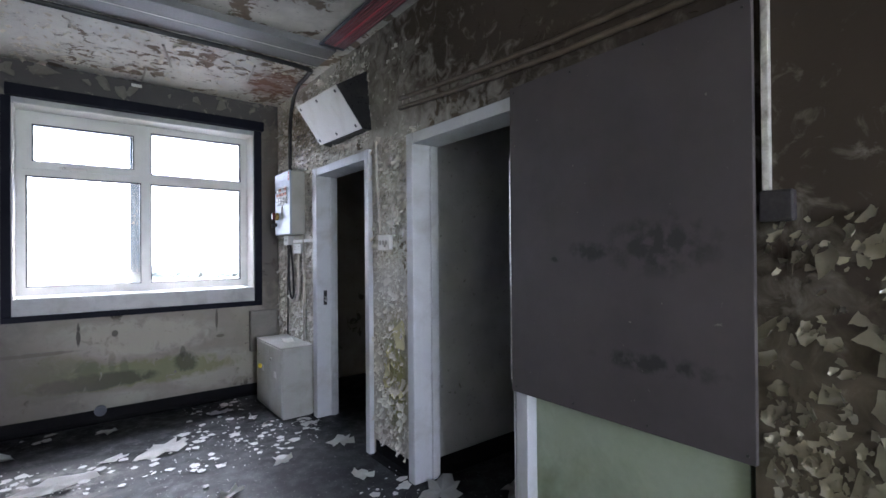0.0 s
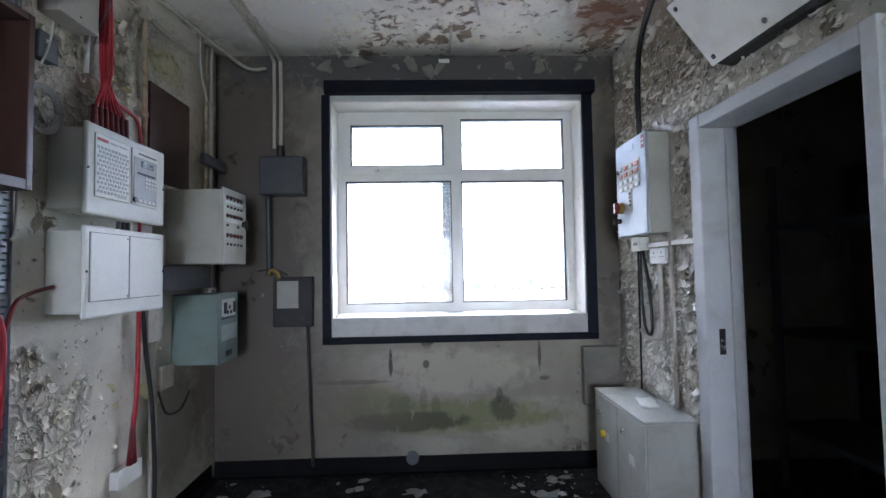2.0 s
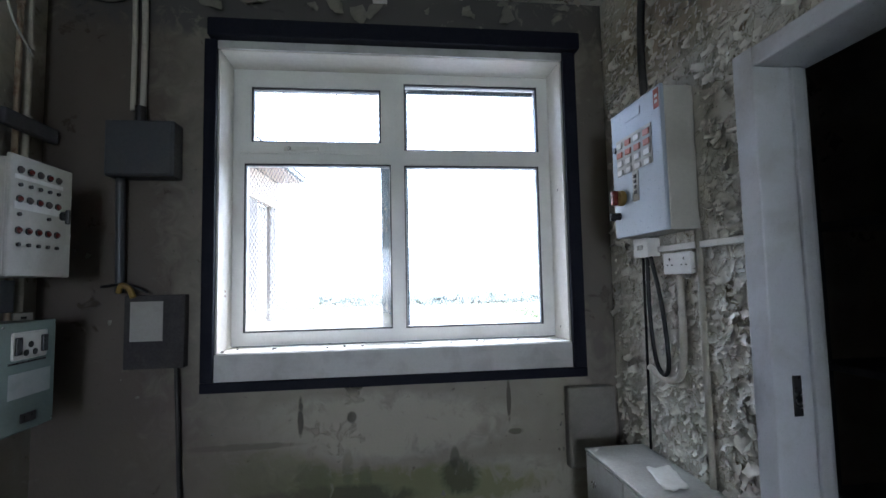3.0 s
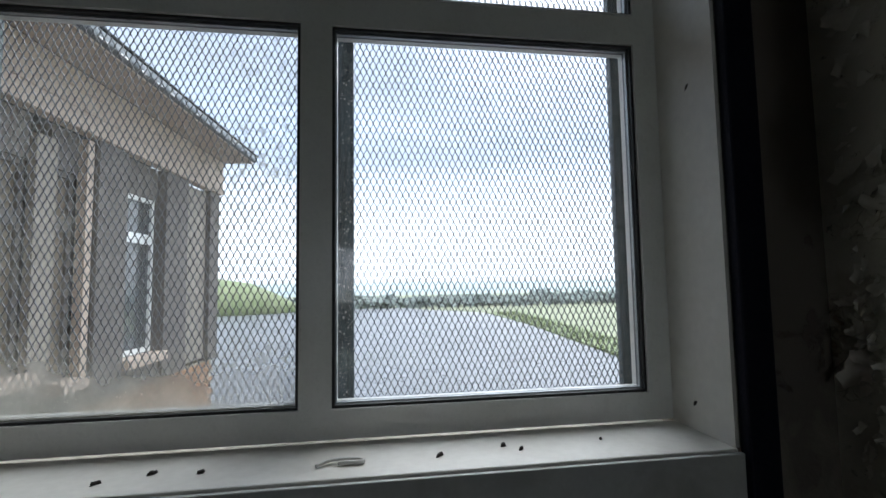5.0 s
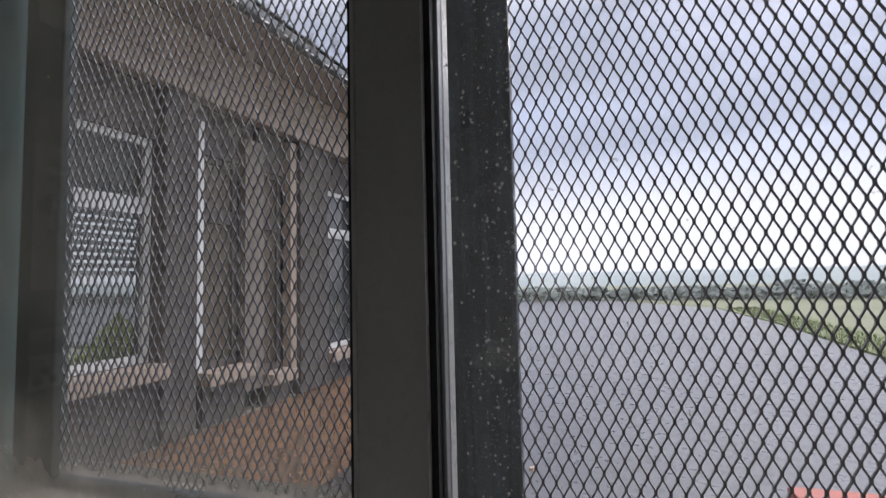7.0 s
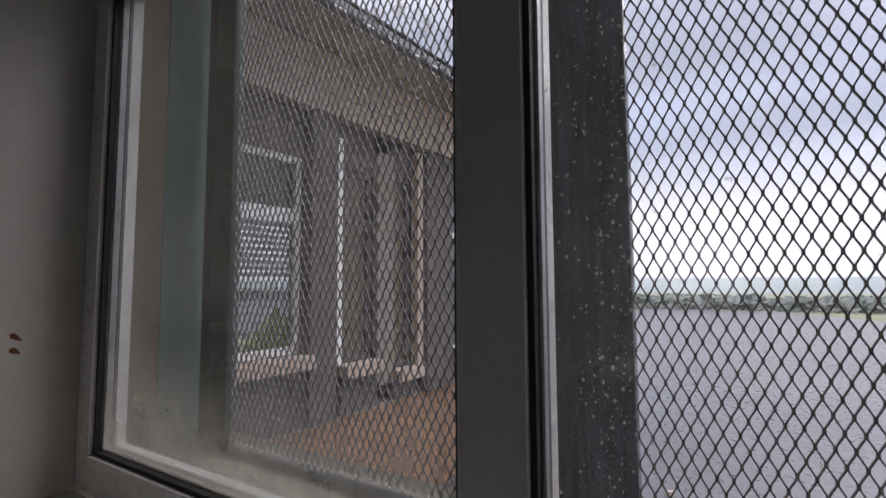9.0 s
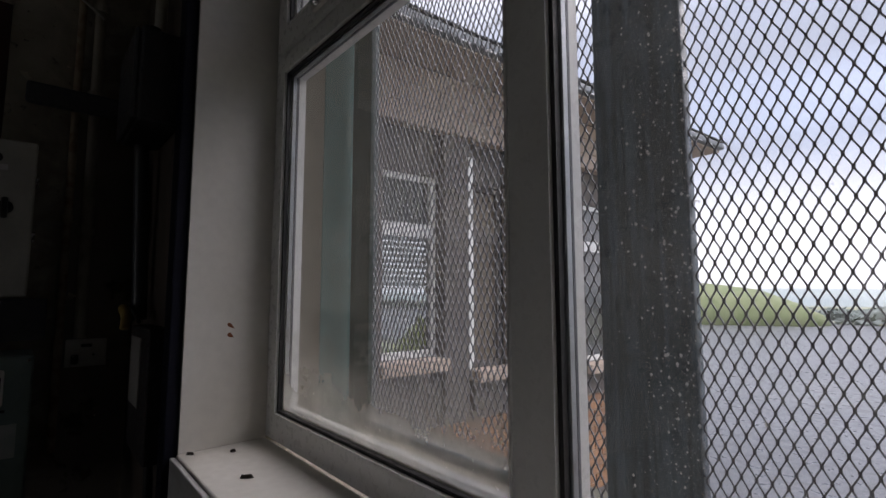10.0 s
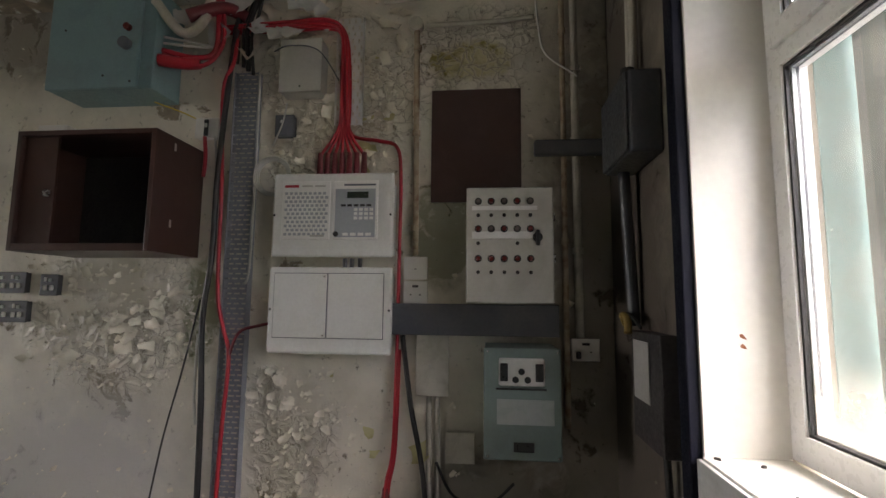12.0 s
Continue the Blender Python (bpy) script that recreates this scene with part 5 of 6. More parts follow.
pipe([(-1.24, -8.0, CZ - 0.02), (-1.25, -2.5, CZ - 0.02), (-1.255, -0.5, CZ - 0.02), (-1.25, -0.07, CZ - 0.03), (-1.245, -0.03, CZ - 0.16), (-1.245, -0.03, 2.19)], 0.012, M_CONDUIT, "second cream conduit along the ceiling", [((-1.25, y, CZ - 0.02), (0, 1, 0)) for y in (-0.52, -1.42)], "ceiling_conduit")
pipe([(WX + 0.03, -1.0, 2.78), (-1.5, -0.25, 2.76), (-1.42, -0.03, 2.74), (-1.3, -0.03, 2.74)], 0.011, M_CONDUIT, "cream conduit crossing the upper corner")

for k, (y, r) in enumerate(((-1.70, 0.011), (-1.665, 0.009), (-1.64, 0.012), (-1.615, 0.008))):
    cable([(X + 0.01 * k, y + 0.05, 2.82), (X + 0.02, y + 0.01 * (k % 2), 2.66), (X + 0.012 * k, y + 0.004, 2.60), (X + 0.004, y + 0.006, 2.50 - 0.02 * k)], r, M_BLACKC, "black_cable", "black cable running into the head of the slotted tray")
thing_mesh("white_box", box(-1.40, -1.345, -2.40, -2.27, 2.0922, 2.12, 0.004), M_WPLASTIC, "small white plastic box lying on the cupboard", "box")

# ---- window wall fittings ----
t = thing("grey_isolator_box", (-1.17, 0, 1.86), "slate grey isolator box beside the window", "electrical fitting")
part("body", box(-1.325, -1.03, -0.10, 0.0, 1.86, 2.12, 0.008), M_CLADBOX, t)
part("lid", box(-1.32, -1.035, -0.112, -0.101, 1.865, 2.115, 0.006), M_CLADBOX, t)
part("gland", cyl((-1.2, -0.05, 2.12), (-1.2, -0.05, 2.20), 0.024, 12), M_BLACKP, t)
pipe([(-1.28, -0.05, 1.86), (-1.28, -0.04, 1.6), (-1.28, -0.03, 1.33)], 0.02, M_CLADBOX, "dark conduit below the isolator box")
t = thing("notice_board", (-1.12, 0, 0.985), "dark board with a blank white paper beside the window", "notice")
part("board", box(-1.25, -0.99, -0.05, 0.0, 0.985, 1.318, 0.004), M_DARK, t)
part("paper", box(-1.222, -1.082, -0.054, -0.051, 1.11, 1.29), M_PAPERD, t, "faded white sheet of paper")
cable([(-1.03, -0.03, 1.0), (-1.02, -0.025, 0.7), (-1.005, -0.025, 0.3), (-0.995, -0.025, 0.06)], 0.011, M_BLACKC, "black_cable", "black cable dropping to the floor by the window")
cable([(-1.35, -0.05, 1.36), (-1.26, -0.06, 1.37), (-1.2, -0.055, 1.355), (-1.15, -0.05, 1.33)], 0.006, M_BLACKC, "black_cable", "black wire end above the notice")
thing_mesh("yellow_tool", tube([(-1.27, -0.06, 1.335), (-1.25, -0.075, 1.365), (-1.22, -0.07, 1.35), (-1.2, -0.075, 1.31)], 0.013, 8), M_YELLOWD, "yellow and black plastic tie on the notice board", "tool", smooth=True)
thing_mesh("white_clip", box(-0.12, -0.045, -0.012, 0.0, 2.79, 2.815, 0.003), M_WPLASTIC, "small white plastic clip above the window", "fitting")
thing_mesh("boxed_pipe", box(0.82, 1.07, -0.06, 0.0, 0.42, 0.812, 0.01), M_BOXING, "plastered boxing beside the low cabinet", "boxing")
thing_mesh("floor_outlet", cyl((-0.34, -0.045, 0.10), (-0.34, -0.005, 0.10), 0.042, 16, None, None, 0.006), M_STEELBOX, "round grey pipe stub at the skirting", "fitting")

# ---- east wall things ----
def door_cabinet():
    t = thing("wall_control_cabinet", (EX, -0.53, 1.53), "pale blue-grey control cabinet with push buttons and isolator", "control panel")
    x = 0.972
    part("body", box(x + 0.018, EX, -0.717, -0.335, 1.53, 2.085, 0.004), M_GREYBOX, t)
    d = part("door", box(x, x + 0.0175, -0.722, -0.33, 1.528, 2.09, 0.006), M_BLUEGREY, t, "pale blue-grey steel door")
    p = part("button_plate", box(x - 0.003, x - 0.0002, -0.655, -0.375, 1.80, 1.96, 0.001), M_GREYBOX, d)
    for r in range(4):
        for c in range(4):
            y, z = -0.622 + c * 0.071, 1.942 - r * 0.040
            part("button", box(x - 0.009, x - 0.0032, y - 0.022, y + 0.022, z - 0.024, z + 0.002, 0.003), (M_ORANGE, M_WPLASTIC, M_ORANGE, M_WPLASTIC, M_WPLASTIC, M_ORANGE)[(r * 2 + c * 3) % 6] if r < 3 else M_WPLASTIC, p)
    p2 = part("switch_plate", box(x - 0.003, x - 0.0002, -0.545, -0.50, 1.67, 1.799, 0.001), M_GREYBOX, d)
    for k in range(4):
        part("switch", box(x - 0.008, x - 0.0032, -0.532, -0.514, 1.70 + k * 0.022, 1.714 + k * 0.022, 0.002), M_BLACKP, p2)
    iso = part("isolator", cyl((x, -0.415, 1.70), (x - 0.03, -0.415, 1.70), 0.034, 20, None, None, 0.004), M_YELLOWD, d, "dull yellow isolator with a dark red handle")
    part("isolator_handle", box(x - 0.056, x - 0.03, -0.428, -0.402, 1.668, 1.732, 0.005), M_REDBTN, iso)
    key = part("key_switch", cyl((x, -0.375, 1.625), (x - 0.02, -0.375, 1.625), 0.016, 14), M_BLACKP, d)
    part("key", box(x - 0.045, x - 0.02, -0.379, -0.371, 1.605, 1.64, 0.002), M_BLACKP, key)
    part("lock", cyl((x, -0.365, 1.925), (x - 0.008, -0.365, 1.925), 0.013, 14), M_BLACKP, d)
    part("name_plate", box(x - 0.002, x - 0.0002, -0.58, -0.46, 2.02, 2.055), M_BLUEGREY, d)
    part("warning_label", box(x - 0.0015, x - 0.0002, -0.712, -0.678, 2.00, 2.075), M_REDP, d, "small red warning label")
    for k in range(2):
        part("label_bar", box(x - 0.0022, x - 0.0016, -0.705, -0.687, 2.02 + k * 0.022, 2.032 + k * 0.022), M_TAPE, d)


door_cabinet()


def low_cabinet():
    t = thing("low_steel_cabinet", (0.96, -0.58, 0), "low beige-grey steel cabinet with dusty top by the doorway", "cabinet")
    x = 0.822
    part("body", box(x + 0.012, EX - 0.012, -0.915, -0.245, 0.0, 0.572, 0.004), M_CABINET, t)
    part("top", box(x - 0.002, EX - 0.008, -0.92, -0.24, 0.5725, 0.587, 0.004), M_CABINET, t)
    for y0, y1 in ((-0.912, -0.585), (-0.58, -0.248)):
        d = part("door", box(x, x + 0.0115, y0, y1, 0.02, 0.568, 0.004), M_CABINET, t)
        part("lock", cyl((x, (y0 * 0.25 + y1 * 0.75), 0.46), (x - 0.012, (y0 * 0.25 + y1 * 0.75), 0.46), 0.014, 14), M_CHROME, d)
        part("label_plate", box(x - 0.002, x - 0.0002, y0 * 0.55 + y1 * 0.45 - 0.03, y0 * 0.55 + y1 * 0.45 + 0.03, 0.32, 0.37), M_TAPE, d)
    part("yellow_knob", cyl((x, -0.40, 0.355), (x - 0.03, -0.40, 0.355), 0.02, 14, None, None, 0.004), M_YELLOW, t, "yellow plastic knob")


low_cabinet()
b = bmesh.new()
bmesh.ops.create_grid(b, x_segments=8, y_segments=8, size=0.5)
for v in b.verts:
    u, w = v.co.x, v.co.y
    v.co = Vector((0.98 + u * 0.10 + w * 0.05, -0.62 + w * 0.2, 0.593 + 0.012 * noise.noise(Vector((u * 4, w * 4, 2))) + 0.01 * abs(u)))
bmesh.ops.solidify(b, geom=b.faces[:], thickness=0.001)
thing_mesh("crumpled_paper", b, M_PAPER, "crumpled white paper on the low cabinet", "paper", smooth=True)

plate("double_socket", -0.705, -0.53, 1.362, 1.448, "white double socket under the control cabinet", 0.04, None, EX, -1, pins(-0.045) + pins(0.045))
plate("white_socket_box", -0.45, -0.335, 1.44, 1.525, "white fused spur with rounded corners", 0.06, None, EX, -1, [("lamp", 0, 0.0, 0.04, 0.02, 0.001, M_GREYBOX)])
plate("triple_switch", -2.19, -2.05, 1.377, 1.475, "pale triple light switch between the doorways", 0.03, None, EX, -1, [("rocker", dy, 0.0, 0.016, 0.03, 0.006, M_GREYBOX) for dy in (-0.035, 0.0, 0.035)])
t = thing("mini_trunking", (EX, -0.66, 1.46), "white mini trunking above the sockets", "trunking")
part("run", box(EX - 0.02, EX, -0.96, -0.46, 1.458, 1.483, 0.002), M_WPLASTIC, t)
pipe([(EX - 0.015, -0.722, 1.53), (EX - 0.015, -0.722, 0.59)], 0.012, M_CONDUIT, "cream conduit down to the low cabinet")
cable([(EX - 0.03, -0.395, 1.44), (EX - 0.035, -0.40, 1.2), (EX - 0.04, -0.44, 1.0), (EX - 0.04, -0.50, 0.95), (EX - 0.04, -0.53, 1.02), (EX - 0.035, -0.49, 1.25), (EX - 0.03, -0.42, 1.44)], 0.009, M_BLACKC, "black_cable", "loop of black cable hanging from the spur")
cable([(EX - 0.03, -0.36, 1.44), (EX - 0.03, -0.355, 1.1), (EX - 0.03, -0.35, 0.8), (EX - 0.03, -0.345, 0.6)], 0.006, M_BLACKC, "black_cable", "thin black cable down the corner")
cable([(EX - 0.02, -0.60, 1.36), (EX - 0.02, -0.605, 1.1), (EX - 0.025, -0.58, 0.96), (EX - 0.03, -0.48, 0.93), (EX - 0.03, -0.37, 0.96)], 0.014, M_CONDUIT, "pale_cable", "thick pale cable curving under the socket")
cable([(EX - 0.03, -0.44, 2.09), (EX - 0.03, -0.43, 2.4), (EX - 0.04, -0.5, 2.66), (EX - 0.08, -0.75, 2.80), (EX - 0.1, -1.05, CZ - 0.02), (0.9, -1.27, CZ - 0.06), (0.4, -1.305, CZ - 0.066), (-0.3, -1.31, CZ - 0.066), (-1.1, -1.32, CZ - 0.066)], 0.017, M_BLACKC, "black_cable", "thick black cable rising from the cabinet and crossing the ceiling")
pipe([(EX - 0.014, -2.0, 2.1), (EX - 0.014, -2.02, 1.8), (EX - 0.014, -2.06, 1.48)], 0.01, M_CONDUIT, "painted conduit down to the light switch")
for dz in (0.0, 0.06):
    pipe([(EX - 0.014, -2.3, 2.25 + dz), (EX - 0.014, -3.2, 2.19 + dz), (EX - 0.014, -4.2, 2.17 + dz), (EX - 0.014, -8.3, 2.17 + dz)], 0.013, M_BROWNPIPE, "brown stained conduit above the doorways")

# angled cover plate high on the east wall
L, B, R, T = Vector((0.853, -1.216, 2.486)), Vector((1.03, -1.247, 2.209)), Vector((1.02, -1.945, 2.189)), Vector((0.862, -1.885, 2.466))
t = thing("angled_cover_box", (EX, -1.57, 2.2), "angled box with a pale screwed-on metal cover high on the wall", "box")
n = ((B - L).cross(T - L)).normalized()
n = n if n.x < 0 else -n
b = bmesh.new()
fr = [b.verts.new(p) for p in (L, B, R, T)]
bk = [b.verts.new(p - n * 0.008) for p in (L, B, R, T)]
b.faces.new(fr), b.faces.new(bk[::-1])
for i in range(4):
    b.faces.new((fr[i], fr[(i + 1) % 4], bk[(i + 1) % 4], bk[i]))
bmesh.ops.recalc_face_normals(b, faces=b.faces)
cov = part("cover_plate", b, M_WPLASTIC, t, "pale metal plate with six screws")
for f in (0.06, 0.5, 0.94):
    for q in (0.1, 0.9):
        p = (L.lerp(T, f)).lerp(B.lerp(R, f), q)
        part("screw", cyl(p, p + n * 0.004, 0.011, 10), M_BLACKP, cov)
b = bmesh.new()
lo = [b.verts.new(p - n * 0.009 + Vector((0, s, 0))) for p, s in ((L, -0.02), (B, -0.02), (R, 0.02), (T, 0.02))]
up = [b.verts.new((EX - 0.002, p.y, z)) for p, z in ((lo[0].co, 2.62), (lo[1].co, 2.2), (lo[2].co, 2.2), (lo[3].co, 2.62))]
b.faces.new(lo), b.faces.new(up[::-1])
for i in range(4):
    b.faces.new((lo[i], lo[(i + 1) % 4], up[(i + 1) % 4], up[i]))
bmesh.ops.recalc_face_normals(b, faces=b.faces)
part("box_body", b, M_BLACKP, t)

# ---- ceiling things ----
t = thing("ceiling_trunking", (0.3, -1.5, CZ), "flat grey trunking across the ceiling", "trunking")
part("body", box(-1.2, 0.98, -1.66, -1.32, CZ - 0.05, CZ, 0.004), M_TRUNK, t)
part("seam", box(-1.2, 0.98, -1.50, -1.494, CZ - 0.053, CZ - 0.0502), M_WPLASTIC, t)
t = thing("red_cable_tray", (0.93, -3.5, CZ - 0.1), "bundle of red cables on a dark tray under the ceiling", "cable tray")
part("tray", box(0.84, 1.02, -8.2, -1.68, CZ - 0.04, CZ - 0.03), M_STEELBOX, t)
for k in range(7):
    part("red_cable", tube([(0.86 + k * 0.022, -8.2, CZ - 0.05), (0.86 + k * 0.022 + 0.008 * math.sin(k), -4.0, CZ - 0.052), (0.86 + k * 0.022, -1.75, CZ - 0.05)], 0.01, 7), M_RED if k == 3 else M_DKRED, t, smooth=True)
for p0, p1 in (((0.0, -0.95, CZ), (0.1, -0.55, CZ)), ((0.62, -0.95, CZ), (0.66, -0.6, CZ)), ((-0.05, -0.4, CZ), (-0.05, -0.05, CZ))):
    thing_mesh("ceiling_batten", cyl(Vector(p0) - Vector((0, 0, 0.008)), Vector(p1) - Vector((0, 0, 0.008)), 0.009, 8), M_CONDUIT, "short pale conduit stub on the ceiling", "conduit")

# ---- peeling paint ----
def west_density(y, z):
    for a, c, d, e in ((-2.55, -1.83, 1.56, 2.12), (-2.55, -1.95, 2.25, 2.84), (-1.5, -0.88, 1.14, 1.96), (-0.64, -0.2, 0.8, 1.88), (-1.75, -1.55, 0, 2.5), (-0.8, -0.36, 1.8, 2.38), (-0.95, -0.2, 1.2, 1.45), (-1.49, -1.24, 2.3, 2.62), (-2.9, -2.48, 1.27, 1.54)):
        if a < y < c and d < z < e:
            return 0
    if -2.6 < y < -1.85 and 1.0 < z < 1.58:
        return 0.9
    if -1.6 < y < -0.92 and (0.55 < z < 1.12 or 1.95 < z < 2.75):
        return 0.75
    if y > -0.85 or y < -3.0:
        return 0.08
    return 0.16


b = flakes(11, 420, "x", WX, 1, (-4.6, -0.05), (0.2, 2.75), (0.008, 0.020), (0.5, 1.3), west_density, None, 1.0, -0.8)
for seed, count, u, v, size in ((14, 130, (-2.7, -1.8), (1.06, 1.58), (0.014, 0.034)), (19, 34, (-2.5, -1.9), (1.1, 1.56), (0.036, 0.055)), (15, 60, (-1.56, -1.2), (0.5, 1.1), (0.014, 0.034)), (18, 9, (-1.5, -1.25), (0.8, 1.08), (0.04, 0.06)), (16, 120, (-1.6, -0.88), (1.98, 2.7), (0.016, 0.045)), (17, 70, (-3.2, -0.95), (0.3, 1.0), (0.008, 0.018))):
    flakes(seed, count, "x", WX, 1, u, v, size, (0.6, 1.5), lambda y, z: 1 if west_density(y, z) else 0, b, 1.0, -0.9)
piece("paint_flakes_west", b, M_FLAKE, "curled cream paint flakes", "paint flakes", "stuff", True)
piece("paint_flakes_yellow", flakes(13, 14, "x", WX, 1, (-1.3, -0.45), (0.7, 2.6), (0.04, 0.08), (0.5, 1.2), west_density), M_FLAKEY, "yellowed paint flakes", "paint flakes", "stuff", True)


def east_density(y, z):
    for y0, y1, _, z1 in (D2, D1):
        if y0 - 0.08 < y < y1 + 0.09 and z < z1 + 0.09:
            return 0
    if -4.23 < y < -3.25 and z < 2.1:
        return 0
    if -0.76 < y < -0.3 and 1.5 < z < 2.1:
        return 0
    n = noise.noise(Vector((y * 1.5, z * 1.5, 9.0)))
    if z > 2.12:
        return 0.75 if y > -1.9 else 0.06
    return 0.9 if n > -0.25 else 0.3


piece("paint_flakes_east", flakes(21, 5200, "x", EX, -1, (-2.5, -0.05), (0.12, 2.8), (0.012, 0.040), (0.1, 1.1), east_density, None, 1.3), M_FLAKE3, "pale glossy curled paint flakes", "paint flakes", "stuff", True)
piece("paint_flakes_east_near", flakes(24, 1700, "x", EX, -1, (-5.2, -4.2), (0.12, 1.46), (0.020, 0.044), (0.5, 1.6), east_density, None, 0.9, -1.0), M_FLAKE2, "dark glossy curled paint flakes", "paint flakes", "stuff", True)
piece("paint_flakes_east_large", flakes(22, 60, "x", EX, -1, (-5.6, -4.24), (0.15, 1.4), (0.025, 0.045), (0.5, 1.2), east_density, None, 0.8, -0.8), M_FLAKE2, "large dull paint curls", "paint flakes", "stuff", True)
piece("paint_flakes_east_yellow", flakes(23, 7, "x", EX, -1, (-2.26, -2.02), (0.45, 1.0), (0.10, 0.15), (0.2, 0.6), east_density), M_FLAKEY, "large yellowed paint sheets", "paint flakes", "stuff", True)
piece("paint_flakes_ceiling", flakes(31, 420, "z", CZ, -1, (-0.9, 1.05), (-1.3, -0.02), (0.015, 0.045), (0.15, 0.6), lambda x, y: 0.9 if noise.noise(Vector((x * 2, y * 2, 1))) > -0.15 else 0.1, None, 2.0), M_FLAKE, "curled ceiling paint flakes", "paint flakes", "stuff", True)
piece("paint_flakes_lintel", flakes(32, 16, "y", 0.0, -1, (-1.1, 1.0), (2.77, 2.84), (0.05, 0.11), (0.1, 0.45)), M_BOXING, "paint sheets hanging above the window", "paint flakes", "stuff", True)
piece("paint_flakes_north", flakes(33, 14, "y", 0.0, -1, (-1.6, 1.05), (0.15, 2.7), (0.012, 0.03), (0.4, 1.2), lambda x, z: 0 if -0.96 < x < 0.97 and z > 0.84 else 0.7), M_BOXING, "small paint flakes on the window wall", "paint flakes", "stuff", True)

piece("paint_flakes_ceiling_edge", flakes(35, 26, "x", WX, 1, (-1.75, -0.85), (2.66, 2.83), (0.05, 0.12), (0.5, 1.3)), M_FLAKE, "torn paint sheets hanging under the ceiling", "paint flakes", "stuff", True)

piece("paint_flakes_torn", flakes(36, 12, "x", WX + 0.07, 1, (-2.0, -1.25), (2.62, 2.82), (0.05, 0.10), (0.3, 0.9), None, None, 1.4), M_DEBRIS, "torn white paint sheets hanging over the cables", "paint flakes", "stuff", True)

# ---- fallen paint on the floor ----
def scrap(x, y, w, l, seed, turn=0.0):
    q = random.Random(seed)
    b = bmesh.new()
    k = 16
    c = b.verts.new((x, y, 0.008))
    rim = []
    for i in range(k):
        a = i * math.tau / k
        r = q.uniform(0.55, 1.15)
        u, v = math.cos(a) * w * r, math.sin(a) * l * r
        rim.append(b.verts.new((x + u * math.cos(turn) - v * math.sin(turn), y + u * math.sin(turn) + v * math.cos(turn), 0.007 + q.random() ** 3 * 0.03)))
    for i in range(k):
        b.faces.new((c, rim[i], rim[(i + 1) % k]))
    bmesh.ops.solidify(b, geom=b.faces[:], thickness=0.0015)
    return b


for i, (x, y, w, l, a) in enumerate(((0.0, -0.945, 0.2, 0.12, 0.5), (-0.31, -0.33, 0.09, 0.06, 0), (-0.3, -0.93, 0.1, 0.05, 0.3), (0.48, -0.4, 0.11, 0.05, 0.1), (1.02, -1.6, 0.12, 0.10, 1.0), (-0.58, -1.14, 0.26, 0.15, 0.4), (1.15, -2.62, 0.2, 0.13, 0.6), (0.9, -2.15, 0.06, 0.09, 0.2), (0.58, -1.65, 0.09, 0.06, 0.9), (0.98, -1.14, 0.09, 0.06, 0.1), (-1.0, -0.5, 0.2, 0.12, 0.2), (-1.25, -0.3, 0.1, 0.07, 0.8), (0.72, -0.9, 0.05, 0.03, 0), (0.65, -0.72, 0.03, 0.04, 0), (1.5, -2.9, 0.14, 0.1, 0.4), (-0.9, -1.9, 0.2, 0.1, 1.1), (0.2, -1.9, 0.09, 0.05, 0.4))):
    thing_mesh("fallen_paint_sheet", scrap(x, y, w, l, 40 + i, a), M_DEBRIS, "curled sheet of fallen white paint on the floor", "paint sheet", "fallen paint sheets")
rnd = random.Random(8)
b = bmesh.new()
for k in range(3600):
    x, y = rnd.uniform(-1.55, 1.08), rnd.uniform(-4.6, -0.1)
    if noise.noise(Vector((x * 1.3, y * 1.3, 3))) < -0.05 + 0.3 * rnd.random():
        continue
    s = 0.005 + 0.04 * rnd.random() ** 4
    n = 5
    a0 = rnd.uniform(0, 6.28)
    vs = [b.verts.new((x + s * rnd.uniform(0.6, 1.3) * math.cos(a0 + i * math.tau / n), y + s * rnd.uniform(0.6, 1.3) * math.sin(a0 + i * math.tau / n), 0.008 + rnd.random() * 0.006)) for i in range(n)]
    b.faces.new(vs)
piece("fallen_paint_crumbs", b, M_DEBRIS, "crumbs of fallen paint", "debris", "stuff")

# ---- outside ----
GZ = -0.5
b = bmesh.new()
bmesh.ops.create_grid(b, x_segments=60, y_segments=60, size=0.5)
for v in b.verts:
    s = lambda q: math.copysign((abs(q) * 2) ** 3 * 2500 + abs(q) * 40, q)
    v.co = Vector((s(v.co.x), s(v.co.y), GZ - (0.04 if abs(s(v.co.y)) < 100 else 0)))
    v.co.z -= 0.0 if abs(v.co.y) < 40 else min(25.0, (abs(v.co.y) - 40) * 0.02)
piece("ground", b, M_GRASS, "open rough grass reaching the horizon", "ground")


def sheet(name, pts, z, material, label, cat):
    b = bmesh.new()
    lo = [b.verts.new((x, y, z - 0.05)) for x, y in pts]
    hi = [b.verts.new((x, y, z)) for x, y in pts]
    b.faces.new(hi), b.faces.new(lo[::-1])
    for i in range(len(pts)):
        b.faces.new((lo[i], lo[(i + 1) % len(pts)], hi[(i + 1) % len(pts)], hi[i]))
    bmesh.ops.recalc_face_normals(b, faces=b.faces)
    return piece(name, b, material, label, cat)


sheet("road", ((-9, 0.7), (5.4, 0.7), (5.8, 8.4), (6.8, 18.4), (7.0, 27.0), (2.6, 35), (-50, 39), (-50, 16), (-9, 10)), -0.45, M_TARMAC, "wet grey tarmac yard", "tarmac")


